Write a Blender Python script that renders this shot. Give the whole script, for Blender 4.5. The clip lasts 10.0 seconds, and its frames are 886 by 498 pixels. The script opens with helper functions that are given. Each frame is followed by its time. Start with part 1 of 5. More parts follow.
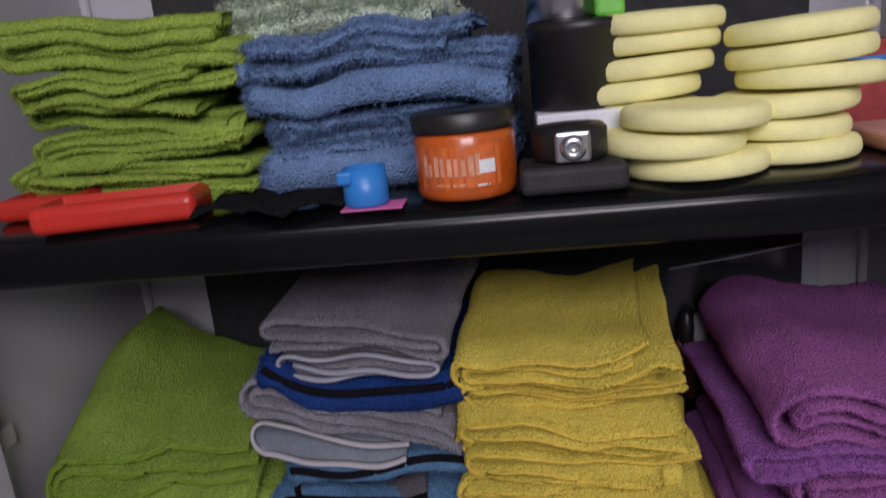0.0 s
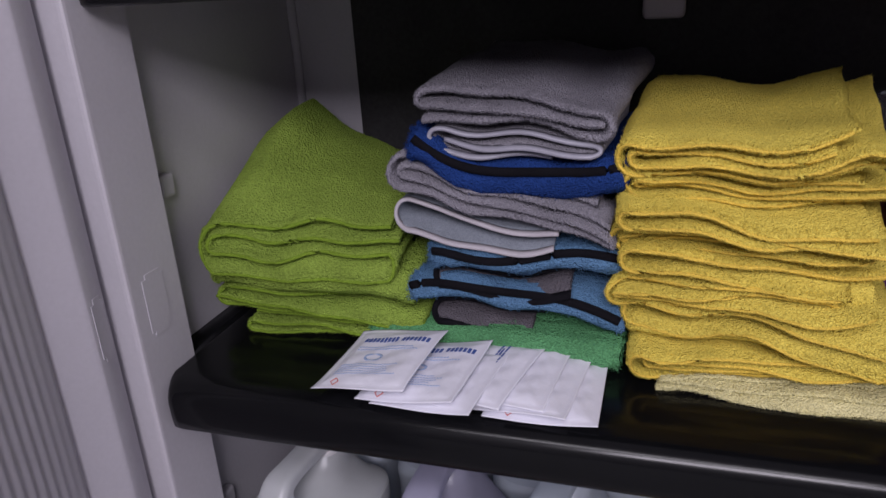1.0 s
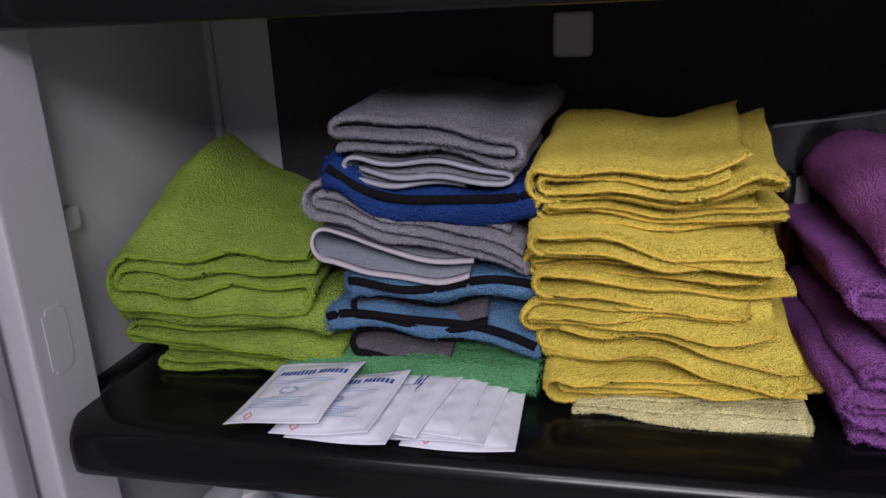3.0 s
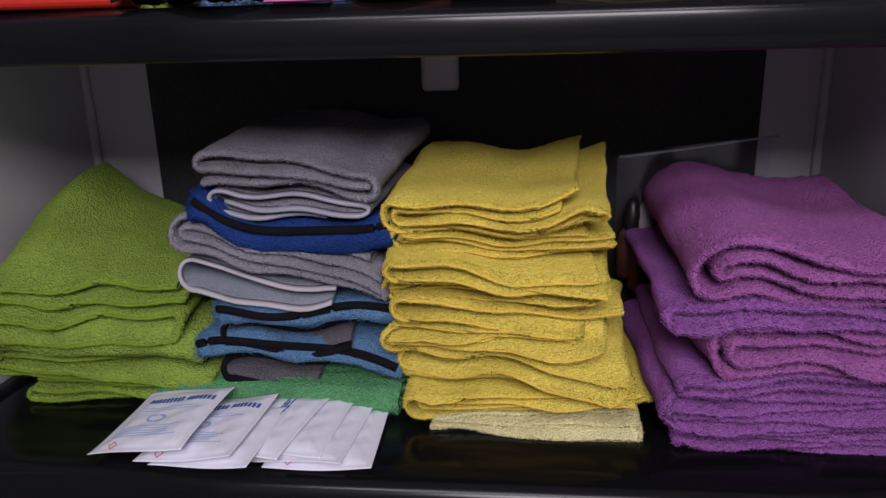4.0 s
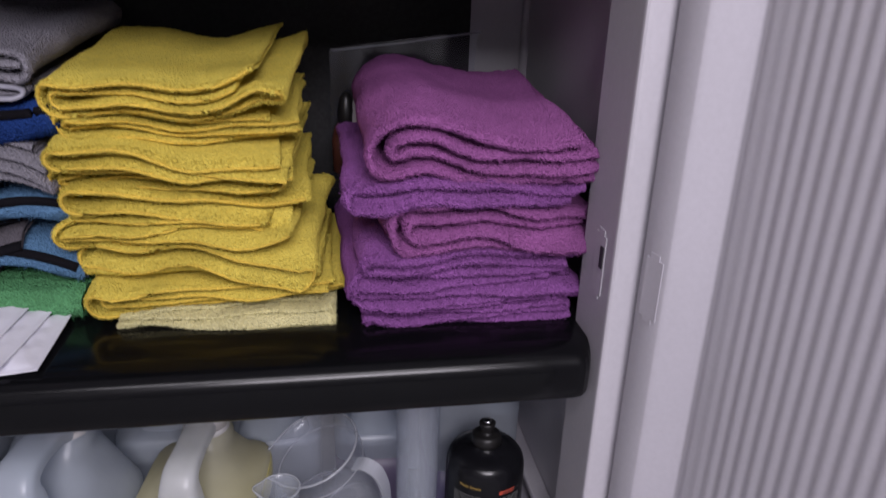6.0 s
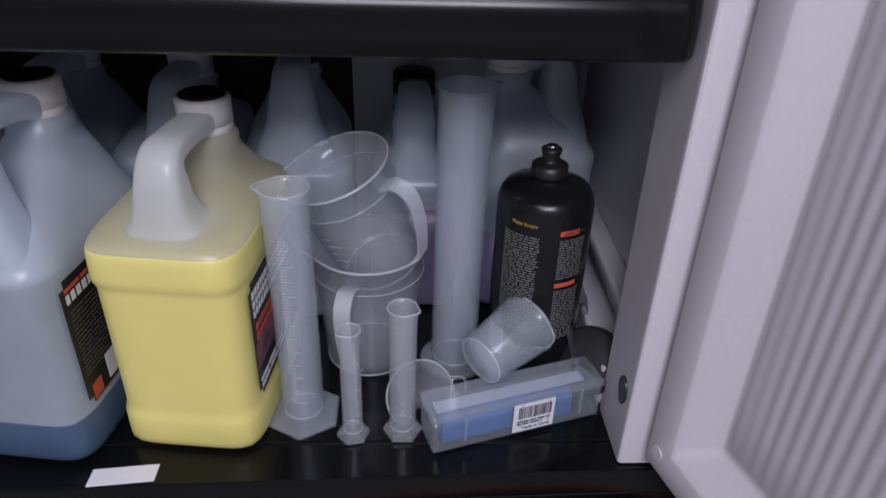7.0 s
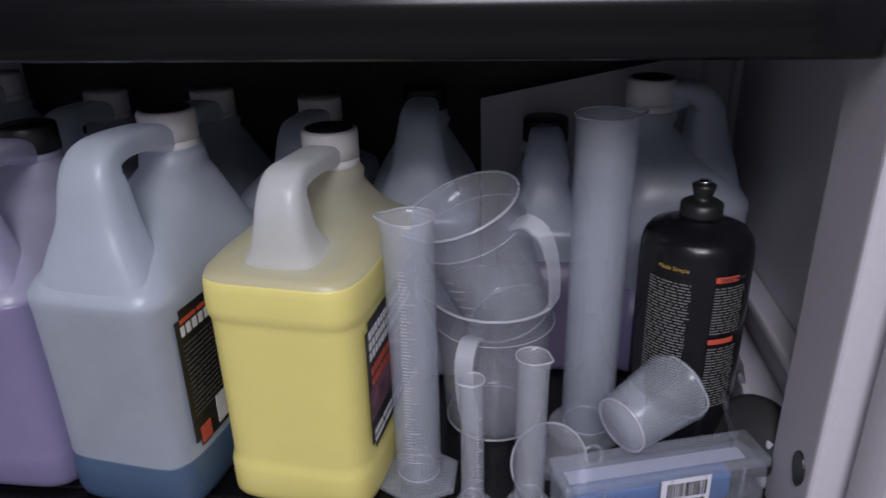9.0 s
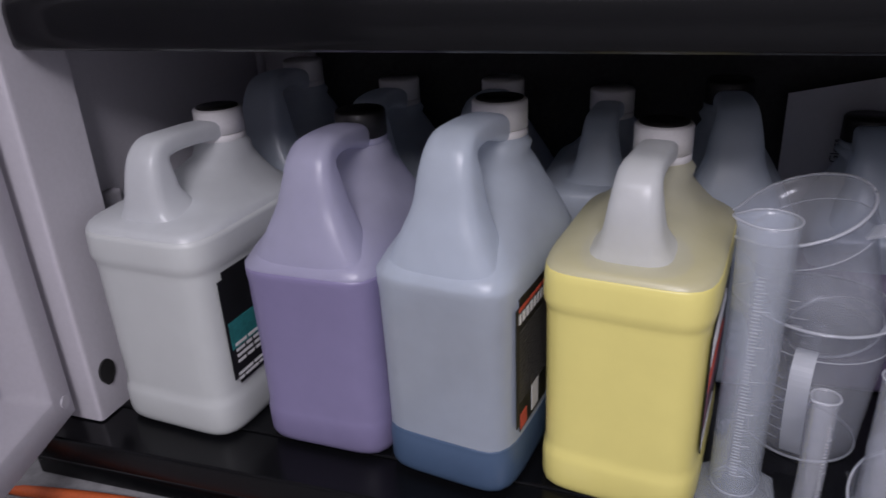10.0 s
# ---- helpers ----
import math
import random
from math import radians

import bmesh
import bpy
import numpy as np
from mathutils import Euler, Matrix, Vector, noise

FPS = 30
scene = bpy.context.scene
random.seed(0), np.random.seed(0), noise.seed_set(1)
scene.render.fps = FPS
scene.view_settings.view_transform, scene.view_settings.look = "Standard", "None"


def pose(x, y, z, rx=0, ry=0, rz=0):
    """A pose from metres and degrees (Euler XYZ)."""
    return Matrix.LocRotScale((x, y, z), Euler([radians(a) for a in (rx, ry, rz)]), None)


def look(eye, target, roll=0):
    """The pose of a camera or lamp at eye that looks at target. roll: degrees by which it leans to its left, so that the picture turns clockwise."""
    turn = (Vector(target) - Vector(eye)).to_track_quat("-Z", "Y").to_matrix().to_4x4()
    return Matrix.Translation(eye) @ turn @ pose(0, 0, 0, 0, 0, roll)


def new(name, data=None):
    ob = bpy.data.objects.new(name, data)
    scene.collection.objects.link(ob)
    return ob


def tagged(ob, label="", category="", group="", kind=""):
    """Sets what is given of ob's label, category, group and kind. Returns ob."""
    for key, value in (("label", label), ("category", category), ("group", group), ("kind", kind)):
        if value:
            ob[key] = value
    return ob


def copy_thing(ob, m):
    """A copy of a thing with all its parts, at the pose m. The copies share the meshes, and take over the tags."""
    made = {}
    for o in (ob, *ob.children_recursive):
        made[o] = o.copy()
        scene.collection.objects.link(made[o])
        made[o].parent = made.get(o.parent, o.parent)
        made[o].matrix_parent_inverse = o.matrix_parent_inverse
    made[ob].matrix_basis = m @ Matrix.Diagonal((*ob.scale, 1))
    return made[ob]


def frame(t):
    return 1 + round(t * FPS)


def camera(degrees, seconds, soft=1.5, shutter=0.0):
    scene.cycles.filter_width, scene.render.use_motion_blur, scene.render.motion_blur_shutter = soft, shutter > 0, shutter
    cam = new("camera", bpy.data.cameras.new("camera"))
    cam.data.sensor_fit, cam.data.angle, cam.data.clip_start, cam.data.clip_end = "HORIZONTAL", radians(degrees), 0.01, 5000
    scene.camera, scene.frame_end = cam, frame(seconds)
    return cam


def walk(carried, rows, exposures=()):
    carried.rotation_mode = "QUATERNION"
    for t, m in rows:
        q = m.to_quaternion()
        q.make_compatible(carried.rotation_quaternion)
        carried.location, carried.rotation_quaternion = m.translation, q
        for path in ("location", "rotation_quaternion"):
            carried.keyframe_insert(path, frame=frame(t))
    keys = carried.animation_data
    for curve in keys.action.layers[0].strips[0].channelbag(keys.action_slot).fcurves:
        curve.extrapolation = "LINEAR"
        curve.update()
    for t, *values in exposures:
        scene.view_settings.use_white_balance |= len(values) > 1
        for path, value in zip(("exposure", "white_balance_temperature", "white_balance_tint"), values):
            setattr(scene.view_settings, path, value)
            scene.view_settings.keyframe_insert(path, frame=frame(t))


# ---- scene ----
cam = camera(63.0, 10.0, shutter=0.15)
PATH = [
    (0, (0.466, -0.476, 0.468), (0.253, 1.445, -0.044), -5.9),
    (0.3, (0.457, -0.493, 0.426), (0.17, 1.379, -0.215), -3.3),
    (0.5, (0.449, -0.483, 0.404), (0.093, 1.375, -0.245), -1.6),
    (1, (0.437, -0.471, 0.342), (-0.144, 1.305, -0.37), -3.5),
    (1.5, (0.427, -0.458, 0.294), (-0.141, 1.322, -0.421), -3.1),
    (2, (0.436, -0.467, 0.289), (-0.072, 1.363, -0.338), -3.9),
    (2.5, (0.439, -0.468, 0.305), (-0.043, 1.377, -0.299), -3.8),
    (4, (0.513, -0.498, 0.348), (0.318, 1.409, -0.223), -1.5),
    (4.5, (0.546, -0.511, 0.355), (0.41, 1.399, -0.221), -3.0),
    (5, (0.561, -0.517, 0.37), (0.587, 1.379, -0.265), 1.0),
    (5.5, (0.566, -0.509, 0.372), (0.737, 1.352, -0.341), -0.6),
    (6, (0.619, -0.509, 0.312), (0.939, 1.315, -0.443), 1.9),
    (6.2, (0.623, -0.5, 0.27), (0.91, 1.297, -0.561), 2.0),
    (7.3, (0.6744, -0.4248, 0.0337), (0.7513, 1.208, -0.9763), 2.0),
    (7.5, (0.6773, -0.4171, 0.0164), (0.7533, 1.257, -0.9234), 1.9),
    (8, (0.6744, -0.4142, 0.0145), (0.6946, 1.3435, -0.762), 1.5),
    (8.5, (0.6716, -0.4152, 0.0174), (0.6341, 1.3396, -0.7649), 0.1),
    (9, (0.6504, -0.4152, 0.0203), (0.4371, 1.3329, -0.7485), -1.4),
    (9.5, (0.5726, -0.4228, 0.0241), (0.1824, 1.281, -0.7754), -2.3),
    (10, (0.5101, -0.4373, 0.026), (-0.0838, 1.2147, -0.7562), -2.9),
]
walk(cam, [(t, look(eye, target, roll)) for t, eye, target, roll in PATH],
     [(0.0, -0.42, 6600, 12), (0.5, -0.28, 6550, 14), (1.0, -0.06, 6550, 16), (2.5, 0.0, 6550, 14), (5.0, -0.04, 6650, 13), (6.2, 0.0, 6600, 13), (7.3, 0.10, 6300, 10), (8.5, 0.04, 6450, 10), (9.0, 0.02, 6450, 10), (10.0, 0.12, 6550, 12)])

# ---- light ----
world = bpy.data.worlds.new("room_air")
scene.world = world
world.use_nodes = True
world.node_tree.nodes["Background"].inputs["Color"].default_value = (0.85, 0.84, 1.0, 1)
world.node_tree.nodes["Background"].inputs["Strength"].default_value = 0.028


def area_lamp(name, eye, target, sx, sy, watts, color):
    data = bpy.data.lights.new(name, "AREA")
    data.shape, data.size, data.size_y, data.energy, data.color = "RECTANGLE", sx, sy, watts, color
    ob = new(name, data)
    ob.matrix_world = look(eye, target)
    return ob


area_lamp("work_light", (0.70, -1.55, 1.03), (0.42, 0.2, -0.05), 0.8, 0.4, 21, (0.93, 0.90, 1.0))
area_lamp("ceiling_lamp", (0.5, -1.9, 2.1), (0.5, -2.0, 0), 1.8, 0.5, 31, (0.93, 0.91, 1.0))


# ---- materials ----
def material(name, color, rough=0.6, metal=0.0, vary=0.15, scale=12.0, grain=300.0, bump=0.1, dist=0.001, spec=0.5, sheen=0.0,
             coat=0.0, tint=None):
    m = bpy.data.materials.new(name)
    m.use_nodes = True
    nt = m.node_tree
    n, l = nt.nodes, nt.links
    p = n["Principled BSDF"]
    p.inputs["Metallic"].default_value = metal
    p.inputs["Roughness"].default_value = rough
    p.inputs["Specular IOR Level"].default_value = spec
    p.inputs["Sheen Weight"].default_value = sheen
    p.inputs["Sheen Roughness"].default_value = 0.5
    p.inputs["Sheen Tint"].default_value = (*color, 1)
    p.inputs["Coat Weight"].default_value = coat
    co = n.new("ShaderNodeTexCoord")
    big = n.new("ShaderNodeTexNoise")
    big.inputs["Scale"].default_value = scale
    big.inputs["Detail"].default_value = 5
    fine = n.new("ShaderNodeTexNoise")
    fine.inputs["Scale"].default_value = grain
    fine.inputs["Detail"].default_value = 3
    l.new(co.outputs["Object"], big.inputs["Vector"])
    l.new(co.outputs["Object"], fine.inputs["Vector"])
    mix = n.new("ShaderNodeMix")
    mix.data_type = "RGBA"
    c2 = tint or tuple(c * (1 - vary) for c in color)
    mix.inputs["A"].default_value = (*color, 1)
    mix.inputs["B"].default_value = (*c2, 1)
    ramp = n.new("ShaderNodeMapRange")
    ramp.inputs["From Min"].default_value = 0.35
    ramp.inputs["From Max"].default_value = 0.68
    l.new(big.outputs["Fac"], ramp.inputs["Value"])
    l.new(ramp.outputs["Result"], mix.inputs["Factor"])
    mix2 = n.new("ShaderNodeMix")
    mix2.data_type = "RGBA"
    mix2.blend_type = "MULTIPLY"
    mix2.inputs["Factor"].default_value = min(1.0, vary * 2.2)
    l.new(mix.outputs["Result"], mix2.inputs["A"])
    r2 = n.new("ShaderNodeMapRange")
    r2.inputs["From Min"].default_value = 0.3
    r2.inputs["From Max"].default_value = 0.7
    r2.inputs["To Min"].default_value = 0.72
    r2.inputs["To Max"].default_value = 1.15
    l.new(fine.outputs["Fac"], r2.inputs["Value"])
    l.new(r2.outputs["Result"], mix2.inputs["B"])
    l.new(mix2.outputs["Result"], p.inputs["Base Color"])
    bm = n.new("ShaderNodeBump")
    bm.inputs["Strength"].default_value = bump
    bm.inputs["Distance"].default_value = dist
    l.new(fine.outputs["Fac"], bm.inputs["Height"])
    l.new(bm.outputs["Normal"], p.inputs["Normal"])
    rr = n.new("ShaderNodeMapRange")
    rr.inputs["To Min"].default_value = max(0.02, rough - 0.1)
    rr.inputs["To Max"].default_value = min(1.0, rough + 0.1)
    l.new(big.outputs["Fac"], rr.inputs["Value"])
    l.new(rr.outputs["Result"], p.inputs["Roughness"])
    return m


def terry(name, color, grain=600.0, bump=1.0, vary=0.30, dist=0.0028):
    """Looped or plush pile: small rounded tufts, the shade of the gaps between them put into the colour, and slow wear
    in the colour.
    """
    m = bpy.data.materials.new(name)
    m.use_nodes = True
    n, l = m.node_tree.nodes, m.node_tree.links
    p = n["Principled BSDF"]
    p.inputs["Roughness"].default_value = 0.95
    p.inputs["Specular IOR Level"].default_value = 0.1
    p.inputs["Sheen Weight"].default_value = 0.5
    p.inputs["Sheen Roughness"].default_value = 0.5
    p.inputs["Sheen Tint"].default_value = (*color, 1)
    co = n.new("ShaderNodeTexCoord")
    wander = n.new("ShaderNodeTexNoise")
    wander.inputs["Scale"].default_value = grain * 0.45
    wander.inputs["Detail"].default_value = 3
    wear = n.new("ShaderNodeTexNoise")
    wear.inputs["Scale"].default_value = 24
    wear.inputs["Detail"].default_value = 6
    tuft = n.new("ShaderNodeTexVoronoi")
    tuft.feature = "F1"
    tuft.inputs["Scale"].default_value = grain
    for node in (wander, wear, tuft):
        l.new(co.outputs["Object"], node.inputs["Vector"])
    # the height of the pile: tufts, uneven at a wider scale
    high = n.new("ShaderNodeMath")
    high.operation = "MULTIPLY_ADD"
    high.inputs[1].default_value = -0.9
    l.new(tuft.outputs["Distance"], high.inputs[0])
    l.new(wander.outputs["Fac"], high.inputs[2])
    bm = n.new("ShaderNodeBump")
    bm.inputs["Strength"].default_value = bump
    bm.inputs["Distance"].default_value = dist
    l.new(high.outputs[0], bm.inputs["Height"])
    l.new(bm.outputs["Normal"], p.inputs["Normal"])
    worn = n.new("ShaderNodeMix")
    worn.data_type = "RGBA"
    worn.inputs["A"].default_value = (*color, 1)
    worn.inputs["B"].default_value = (*[c * (1 - vary * 0.8) for c in color], 1)
    r1 = n.new("ShaderNodeMapRange")
    r1.inputs["From Min"].default_value, r1.inputs["From Max"].default_value = 0.38, 0.68
    l.new(wear.outputs["Fac"], r1.inputs["Value"])
    l.new(r1.outputs["Result"], worn.inputs["Factor"])
    # contact shade painted into the colour: low pile between tufts darker, tips lighter
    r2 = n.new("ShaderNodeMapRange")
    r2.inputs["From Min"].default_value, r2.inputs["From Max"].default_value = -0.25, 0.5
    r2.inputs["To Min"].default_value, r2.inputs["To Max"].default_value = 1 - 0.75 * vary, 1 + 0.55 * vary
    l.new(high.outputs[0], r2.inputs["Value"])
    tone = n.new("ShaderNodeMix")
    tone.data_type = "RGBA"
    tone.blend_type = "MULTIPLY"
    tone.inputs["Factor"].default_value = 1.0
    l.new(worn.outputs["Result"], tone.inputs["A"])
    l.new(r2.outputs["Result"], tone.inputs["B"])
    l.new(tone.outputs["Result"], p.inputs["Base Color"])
    return m


def clear(name, color, solid=0.2, rough=0.25, milk=0.5, shine=0.35):
    """Frosted see-through plastic: part clear, part milky, with a gloss that grows at grazing angles."""
    m = bpy.data.materials.new(name)
    m.use_nodes = True
    nt = m.node_tree
    n, l = nt.nodes, nt.links
    n.remove(n["Principled BSDF"])
    out = n["Material Output"]
    tr = n.new("ShaderNodeBsdfTransparent")
    tr.inputs["Color"].default_value = (0.96, 0.97, 1.0, 1)
    df = n.new("ShaderNodeBsdfDiffuse")
    df.inputs["Color"].default_value = (*color, 1)
    tl = n.new("ShaderNodeBsdfTranslucent")
    tl.inputs["Color"].default_value = (*color, 1)
    m1 = n.new("ShaderNodeMixShader")
    m1.inputs["Fac"].default_value = milk
    l.new(df.outputs[0], m1.inputs[1])
    l.new(tl.outputs[0], m1.inputs[2])
    noise_n = n.new("ShaderNodeTexNoise")
    noise_n.inputs["Scale"].default_value = 35
    noise_n.inputs["Detail"].default_value = 4
    co = n.new("ShaderNodeTexCoord")
    l.new(co.outputs["Object"], noise_n.inputs["Vector"])
    mr = n.new("ShaderNodeMapRange")
    mr.inputs["To Min"].default_value = solid * 0.9
    mr.inputs["To Max"].default_value = min(1.0, solid * 1.1)
    l.new(noise_n.outputs["Fac"], mr.inputs["Value"])
    m2 = n.new("ShaderNodeMixShader")
    l.new(mr.outputs["Result"], m2.inputs["Fac"])
    l.new(tr.outputs[0], m2.inputs[1])
    l.new(m1.outputs[0], m2.inputs[2])
    gl = n.new("ShaderNodeBsdfGlossy")
    gl.inputs["Roughness"].default_value = rough
    lw = n.new("ShaderNodeLayerWeight")
    lw.inputs["Blend"].default_value = 0.25
    fr = n.new("ShaderNodeMapRange")
    fr.inputs["From Min"].default_value = 0.0
    fr.inputs["From Max"].default_value = 1.0
    fr.inputs["To Min"].default_value = 0.035
    fr.inputs["To Max"].default_value = shine
    l.new(lw.outputs["Facing"], fr.inputs["Value"])
    m3 = n.new("ShaderNodeMixShader")
    l.new(fr.outputs["Result"], m3.inputs["Fac"])
    l.new(m2.outputs[0], m3.inputs[1])
    l.new(gl.outputs[0], m3.inputs[2])
    l.new(m3.outputs[0], out.inputs["Surface"])
    return m


WHITE = material("white_plastic", (0.57, 0.55, 0.59), 0.5, 0, 0.05, 6, 250, 0.05, 0.0006)
DOOR = material("door_plastic", (0.54, 0.52, 0.565), 0.55, 0, 0.05, 5, 250, 0.08, 0.0008)
BLACK = material("black_plastic", (0.0045, 0.0047, 0.0056), 0.19, 0, 0.25, 9, 500, 0.012, 0.0003, 0.27)
BOARD = material("black_board", (0.052, 0.051, 0.052), 0.8, 0, 0.3, 8, 200, 0.1, 0.001, 0.15)
# pale coat of the unseen walls and ceiling, bright enough to bounce fill light
WALLPAINT = material("room_paint", (0.74, 0.73, 0.75), 0.9, 0, 0.08, 3, 120, 0.1, 0.001)
CONCRETE = material("concrete", (0.33, 0.33, 0.34), 0.85, 0, 0.3, 7, 130, 0.3, 0.002)
CABLE = material("orange_rubber", (0.62, 0.12, 0.03), 0.5, 0, 0.2, 20, 400, 0.1)
PAPER = material("white_paper", (0.74, 0.74, 0.80), 0.6, 0, 0.04, 15, 300, 0.1, 0.0006)
SACHET = material("sachet_film", (0.78, 0.78, 0.86), 0.45, 0, 0.04, 30, 160, 0.25, 0.0012)
INK = material("blue_ink", (0.05, 0.10, 0.34), 0.6, 0, 0.1, 30, 400, 0.05)
INKRED = material("red_ink", (0.6, 0.09, 0.05), 0.6, 0, 0.1, 30, 400, 0.05)
INKPALE = material("pale_blue_ink", (0.36, 0.47, 0.70), 0.6, 0, 0.1, 30, 400, 0.05)
INKDARK = material("dark_ink", (0.03, 0.03, 0.035), 0.6, 0, 0.2, 30, 400, 0.05)
INKWHITE = material("white_ink", (0.75, 0.75, 0.75), 0.6, 0, 0.05, 30, 400, 0.05)
INKGREY = material("grey_ink", (0.10, 0.095, 0.09), 0.6, 0, 0.1, 30, 400, 0.05)
INKSILVER = material("silver_ink", (0.18, 0.18, 0.175), 0.6, 0, 0.1, 30, 400, 0.05)
INKGOLD = material("gold_ink", (0.45, 0.30, 0.07), 0.5, 0, 0.1, 30, 400, 0.05)
PICTURE = material("rose_print", (0.26, 0.10, 0.14), 0.5, 0, 0.6, 60, 200, 0.02)
INKTEAL = material("teal_ink", (0.03, 0.22, 0.22), 0.5, 0, 0.3, 40, 400, 0.05)
LABEL = material("black_label", (0.012, 0.012, 0.013), 0.4, 0, 0.2, 40, 400, 0.03)
CAPWHITE = material("white_cap", (0.72, 0.70, 0.70), 0.45, 0, 0.06, 30, 400, 0.05)
CAPBLACK = material("black_cap", (0.014, 0.013, 0.013), 0.4, 0, 0.2, 30, 400, 0.05)
FOAM = material("yellow_foam", (0.96, 0.90, 0.44), 0.95, 0, 0.12, 40, 900, 0.5, 0.0012, 0.1, 0.2)
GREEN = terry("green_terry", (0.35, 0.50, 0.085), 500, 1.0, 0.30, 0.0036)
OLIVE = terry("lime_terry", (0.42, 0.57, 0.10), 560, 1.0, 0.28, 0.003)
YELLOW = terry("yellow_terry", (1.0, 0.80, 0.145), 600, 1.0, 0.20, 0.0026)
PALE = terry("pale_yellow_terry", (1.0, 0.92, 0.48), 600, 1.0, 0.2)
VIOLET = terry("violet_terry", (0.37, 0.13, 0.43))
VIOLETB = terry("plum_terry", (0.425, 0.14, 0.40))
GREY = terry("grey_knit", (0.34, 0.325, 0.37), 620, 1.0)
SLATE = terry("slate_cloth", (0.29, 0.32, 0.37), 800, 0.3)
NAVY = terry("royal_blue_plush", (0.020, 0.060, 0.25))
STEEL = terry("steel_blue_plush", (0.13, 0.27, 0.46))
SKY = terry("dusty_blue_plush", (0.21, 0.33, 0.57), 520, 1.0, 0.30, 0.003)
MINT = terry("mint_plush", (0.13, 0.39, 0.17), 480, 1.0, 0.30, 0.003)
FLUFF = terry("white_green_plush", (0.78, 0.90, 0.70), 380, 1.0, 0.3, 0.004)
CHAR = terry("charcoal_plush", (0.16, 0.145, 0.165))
BIND = material("black_binding", (0.008, 0.0075, 0.010), 0.9, 0, 0.2, 40, 700, 0.3, 0.001, 0.08)
SATIN = material("pale_satin_binding", (0.33, 0.325, 0.38), 0.35, 0, 0.1, 40, 700, 0.2)
CREAM = material("cream_binding", (0.46, 0.43, 0.46), 0.7, 0, 0.1, 40, 700, 0.3)
HEMYELLOW = terry("orange_yellow_hem", (0.97, 0.68, 0.11), 700, 0.6)
HEMGREEN = terry("green_hem", (0.24, 0.37, 0.04), 700, 0.6)
CLOTHBLACK = terry("black_cloth", (0.012, 0.012, 0.013))
HDPE = clear("milky_jug_plastic", (0.72, 0.785, 0.86), 0.69, 0.30, 0.45, 0.18)
HDPEFULL = clear("milky_jug_plastic_thick", (0.85, 0.87, 0.88), 0.76, 0.30, 0.45, 0.18)
HDPEYELLOW = clear("yellowed_jug_plastic", (0.76, 0.745, 0.60), 0.70, 0.30, 0.45, 0.18)
HDPELILAC = clear("lilac_tinted_jug_plastic", (0.62, 0.61, 0.76), 0.68, 0.30, 0.45, 0.18)
CLEAR = clear("clear_cup_plastic", (0.95, 0.97, 1.0), 0.125, 0.14, 0.12, 0.28)
CLEAR2 = clear("frosted_cylinder_plastic", (0.88, 0.94, 1.0), 0.165, 0.18, 0.2, 0.25)
STRAP = clear("thick_strap_plastic", (0.93, 0.96, 1.0), 0.32, 0.16, 0.15, 0.35)
EDGE = clear("thick_plastic_edge", (0.95, 0.97, 1.0), 0.30, 0.18, 0.15, 0.3)
BAG = clear("clear_bag_film", (0.6, 0.6, 0.65), 0.006, 0.15, 0.5, 0.06)
SMOKE = clear("smoked_film", (0.10, 0.10, 0.12), 0.45, 0.3, 0.3)
BOXP = clear("clear_box_plastic", (0.86, 0.92, 1.0), 0.12, 0.16, 0.12, 0.30)
LIQ_Y = material("yellow_liquid", (0.77, 0.685, 0.225), 0.38, 0, 0.03, 9, 50, 0.0)
LIQ_P = material("violet_liquid", (0.215, 0.19, 0.325), 0.38, 0, 0.05, 9, 50, 0.0)
LIQ_B = material("blue_liquid", (0.062, 0.105, 0.18), 0.4, 0, 0.05, 9, 50, 0.0)
LIQ_W = material("white_liquid", (0.52, 0.54, 0.53), 0.4, 0, 0.03, 9, 50, 0.0)
LIQ_M = material("mauve_liquid", (0.16, 0.13, 0.20), 0.4, 0, 0.05, 9, 50, 0.0)
REDP = material("red_plastic", (0.62, 0.035, 0.022), 0.3, 0, 0.12, 20, 300, 0.04)
BLUEP = material("blue_plastic", (0.03, 0.22, 0.62), 0.35, 0, 0.08, 20, 300, 0.04)
PINK = material("pink_paper", (0.75, 0.16, 0.42), 0.6, 0, 0.08, 20, 300, 0.05)
AMBER = material("orange_paste", (0.60, 0.11, 0.012), 0.3, 0, 0.25, 25, 200, 0.05, 0.001, 0.5, 0, 0.4)
ORLABEL = material("orange_label", (0.70, 0.15, 0.03), 0.45, 0, 0.2, 60, 200, 0.03)
PEACH = material("peach_film", (0.72, 0.36, 0.26), 0.4, 0, 0.1, 20, 200, 0.1)
CHROME = material("brushed_metal", (0.62, 0.62, 0.64), 0.25, 1.0, 0.1, 30, 500, 0.05)
MESH = material("black_mesh", (0.022, 0.021, 0.023), 0.6, 0, 0.4, 30, 900, 0.6, 0.001)
GREENP = material("green_plastic", (0.16, 0.55, 0.06), 0.4, 0, 0.1, 20, 300, 0.05)
BROWN = material("brown_wood", (0.13, 0.04, 0.025), 0.5, 0, 0.3, 20, 200, 0.1)


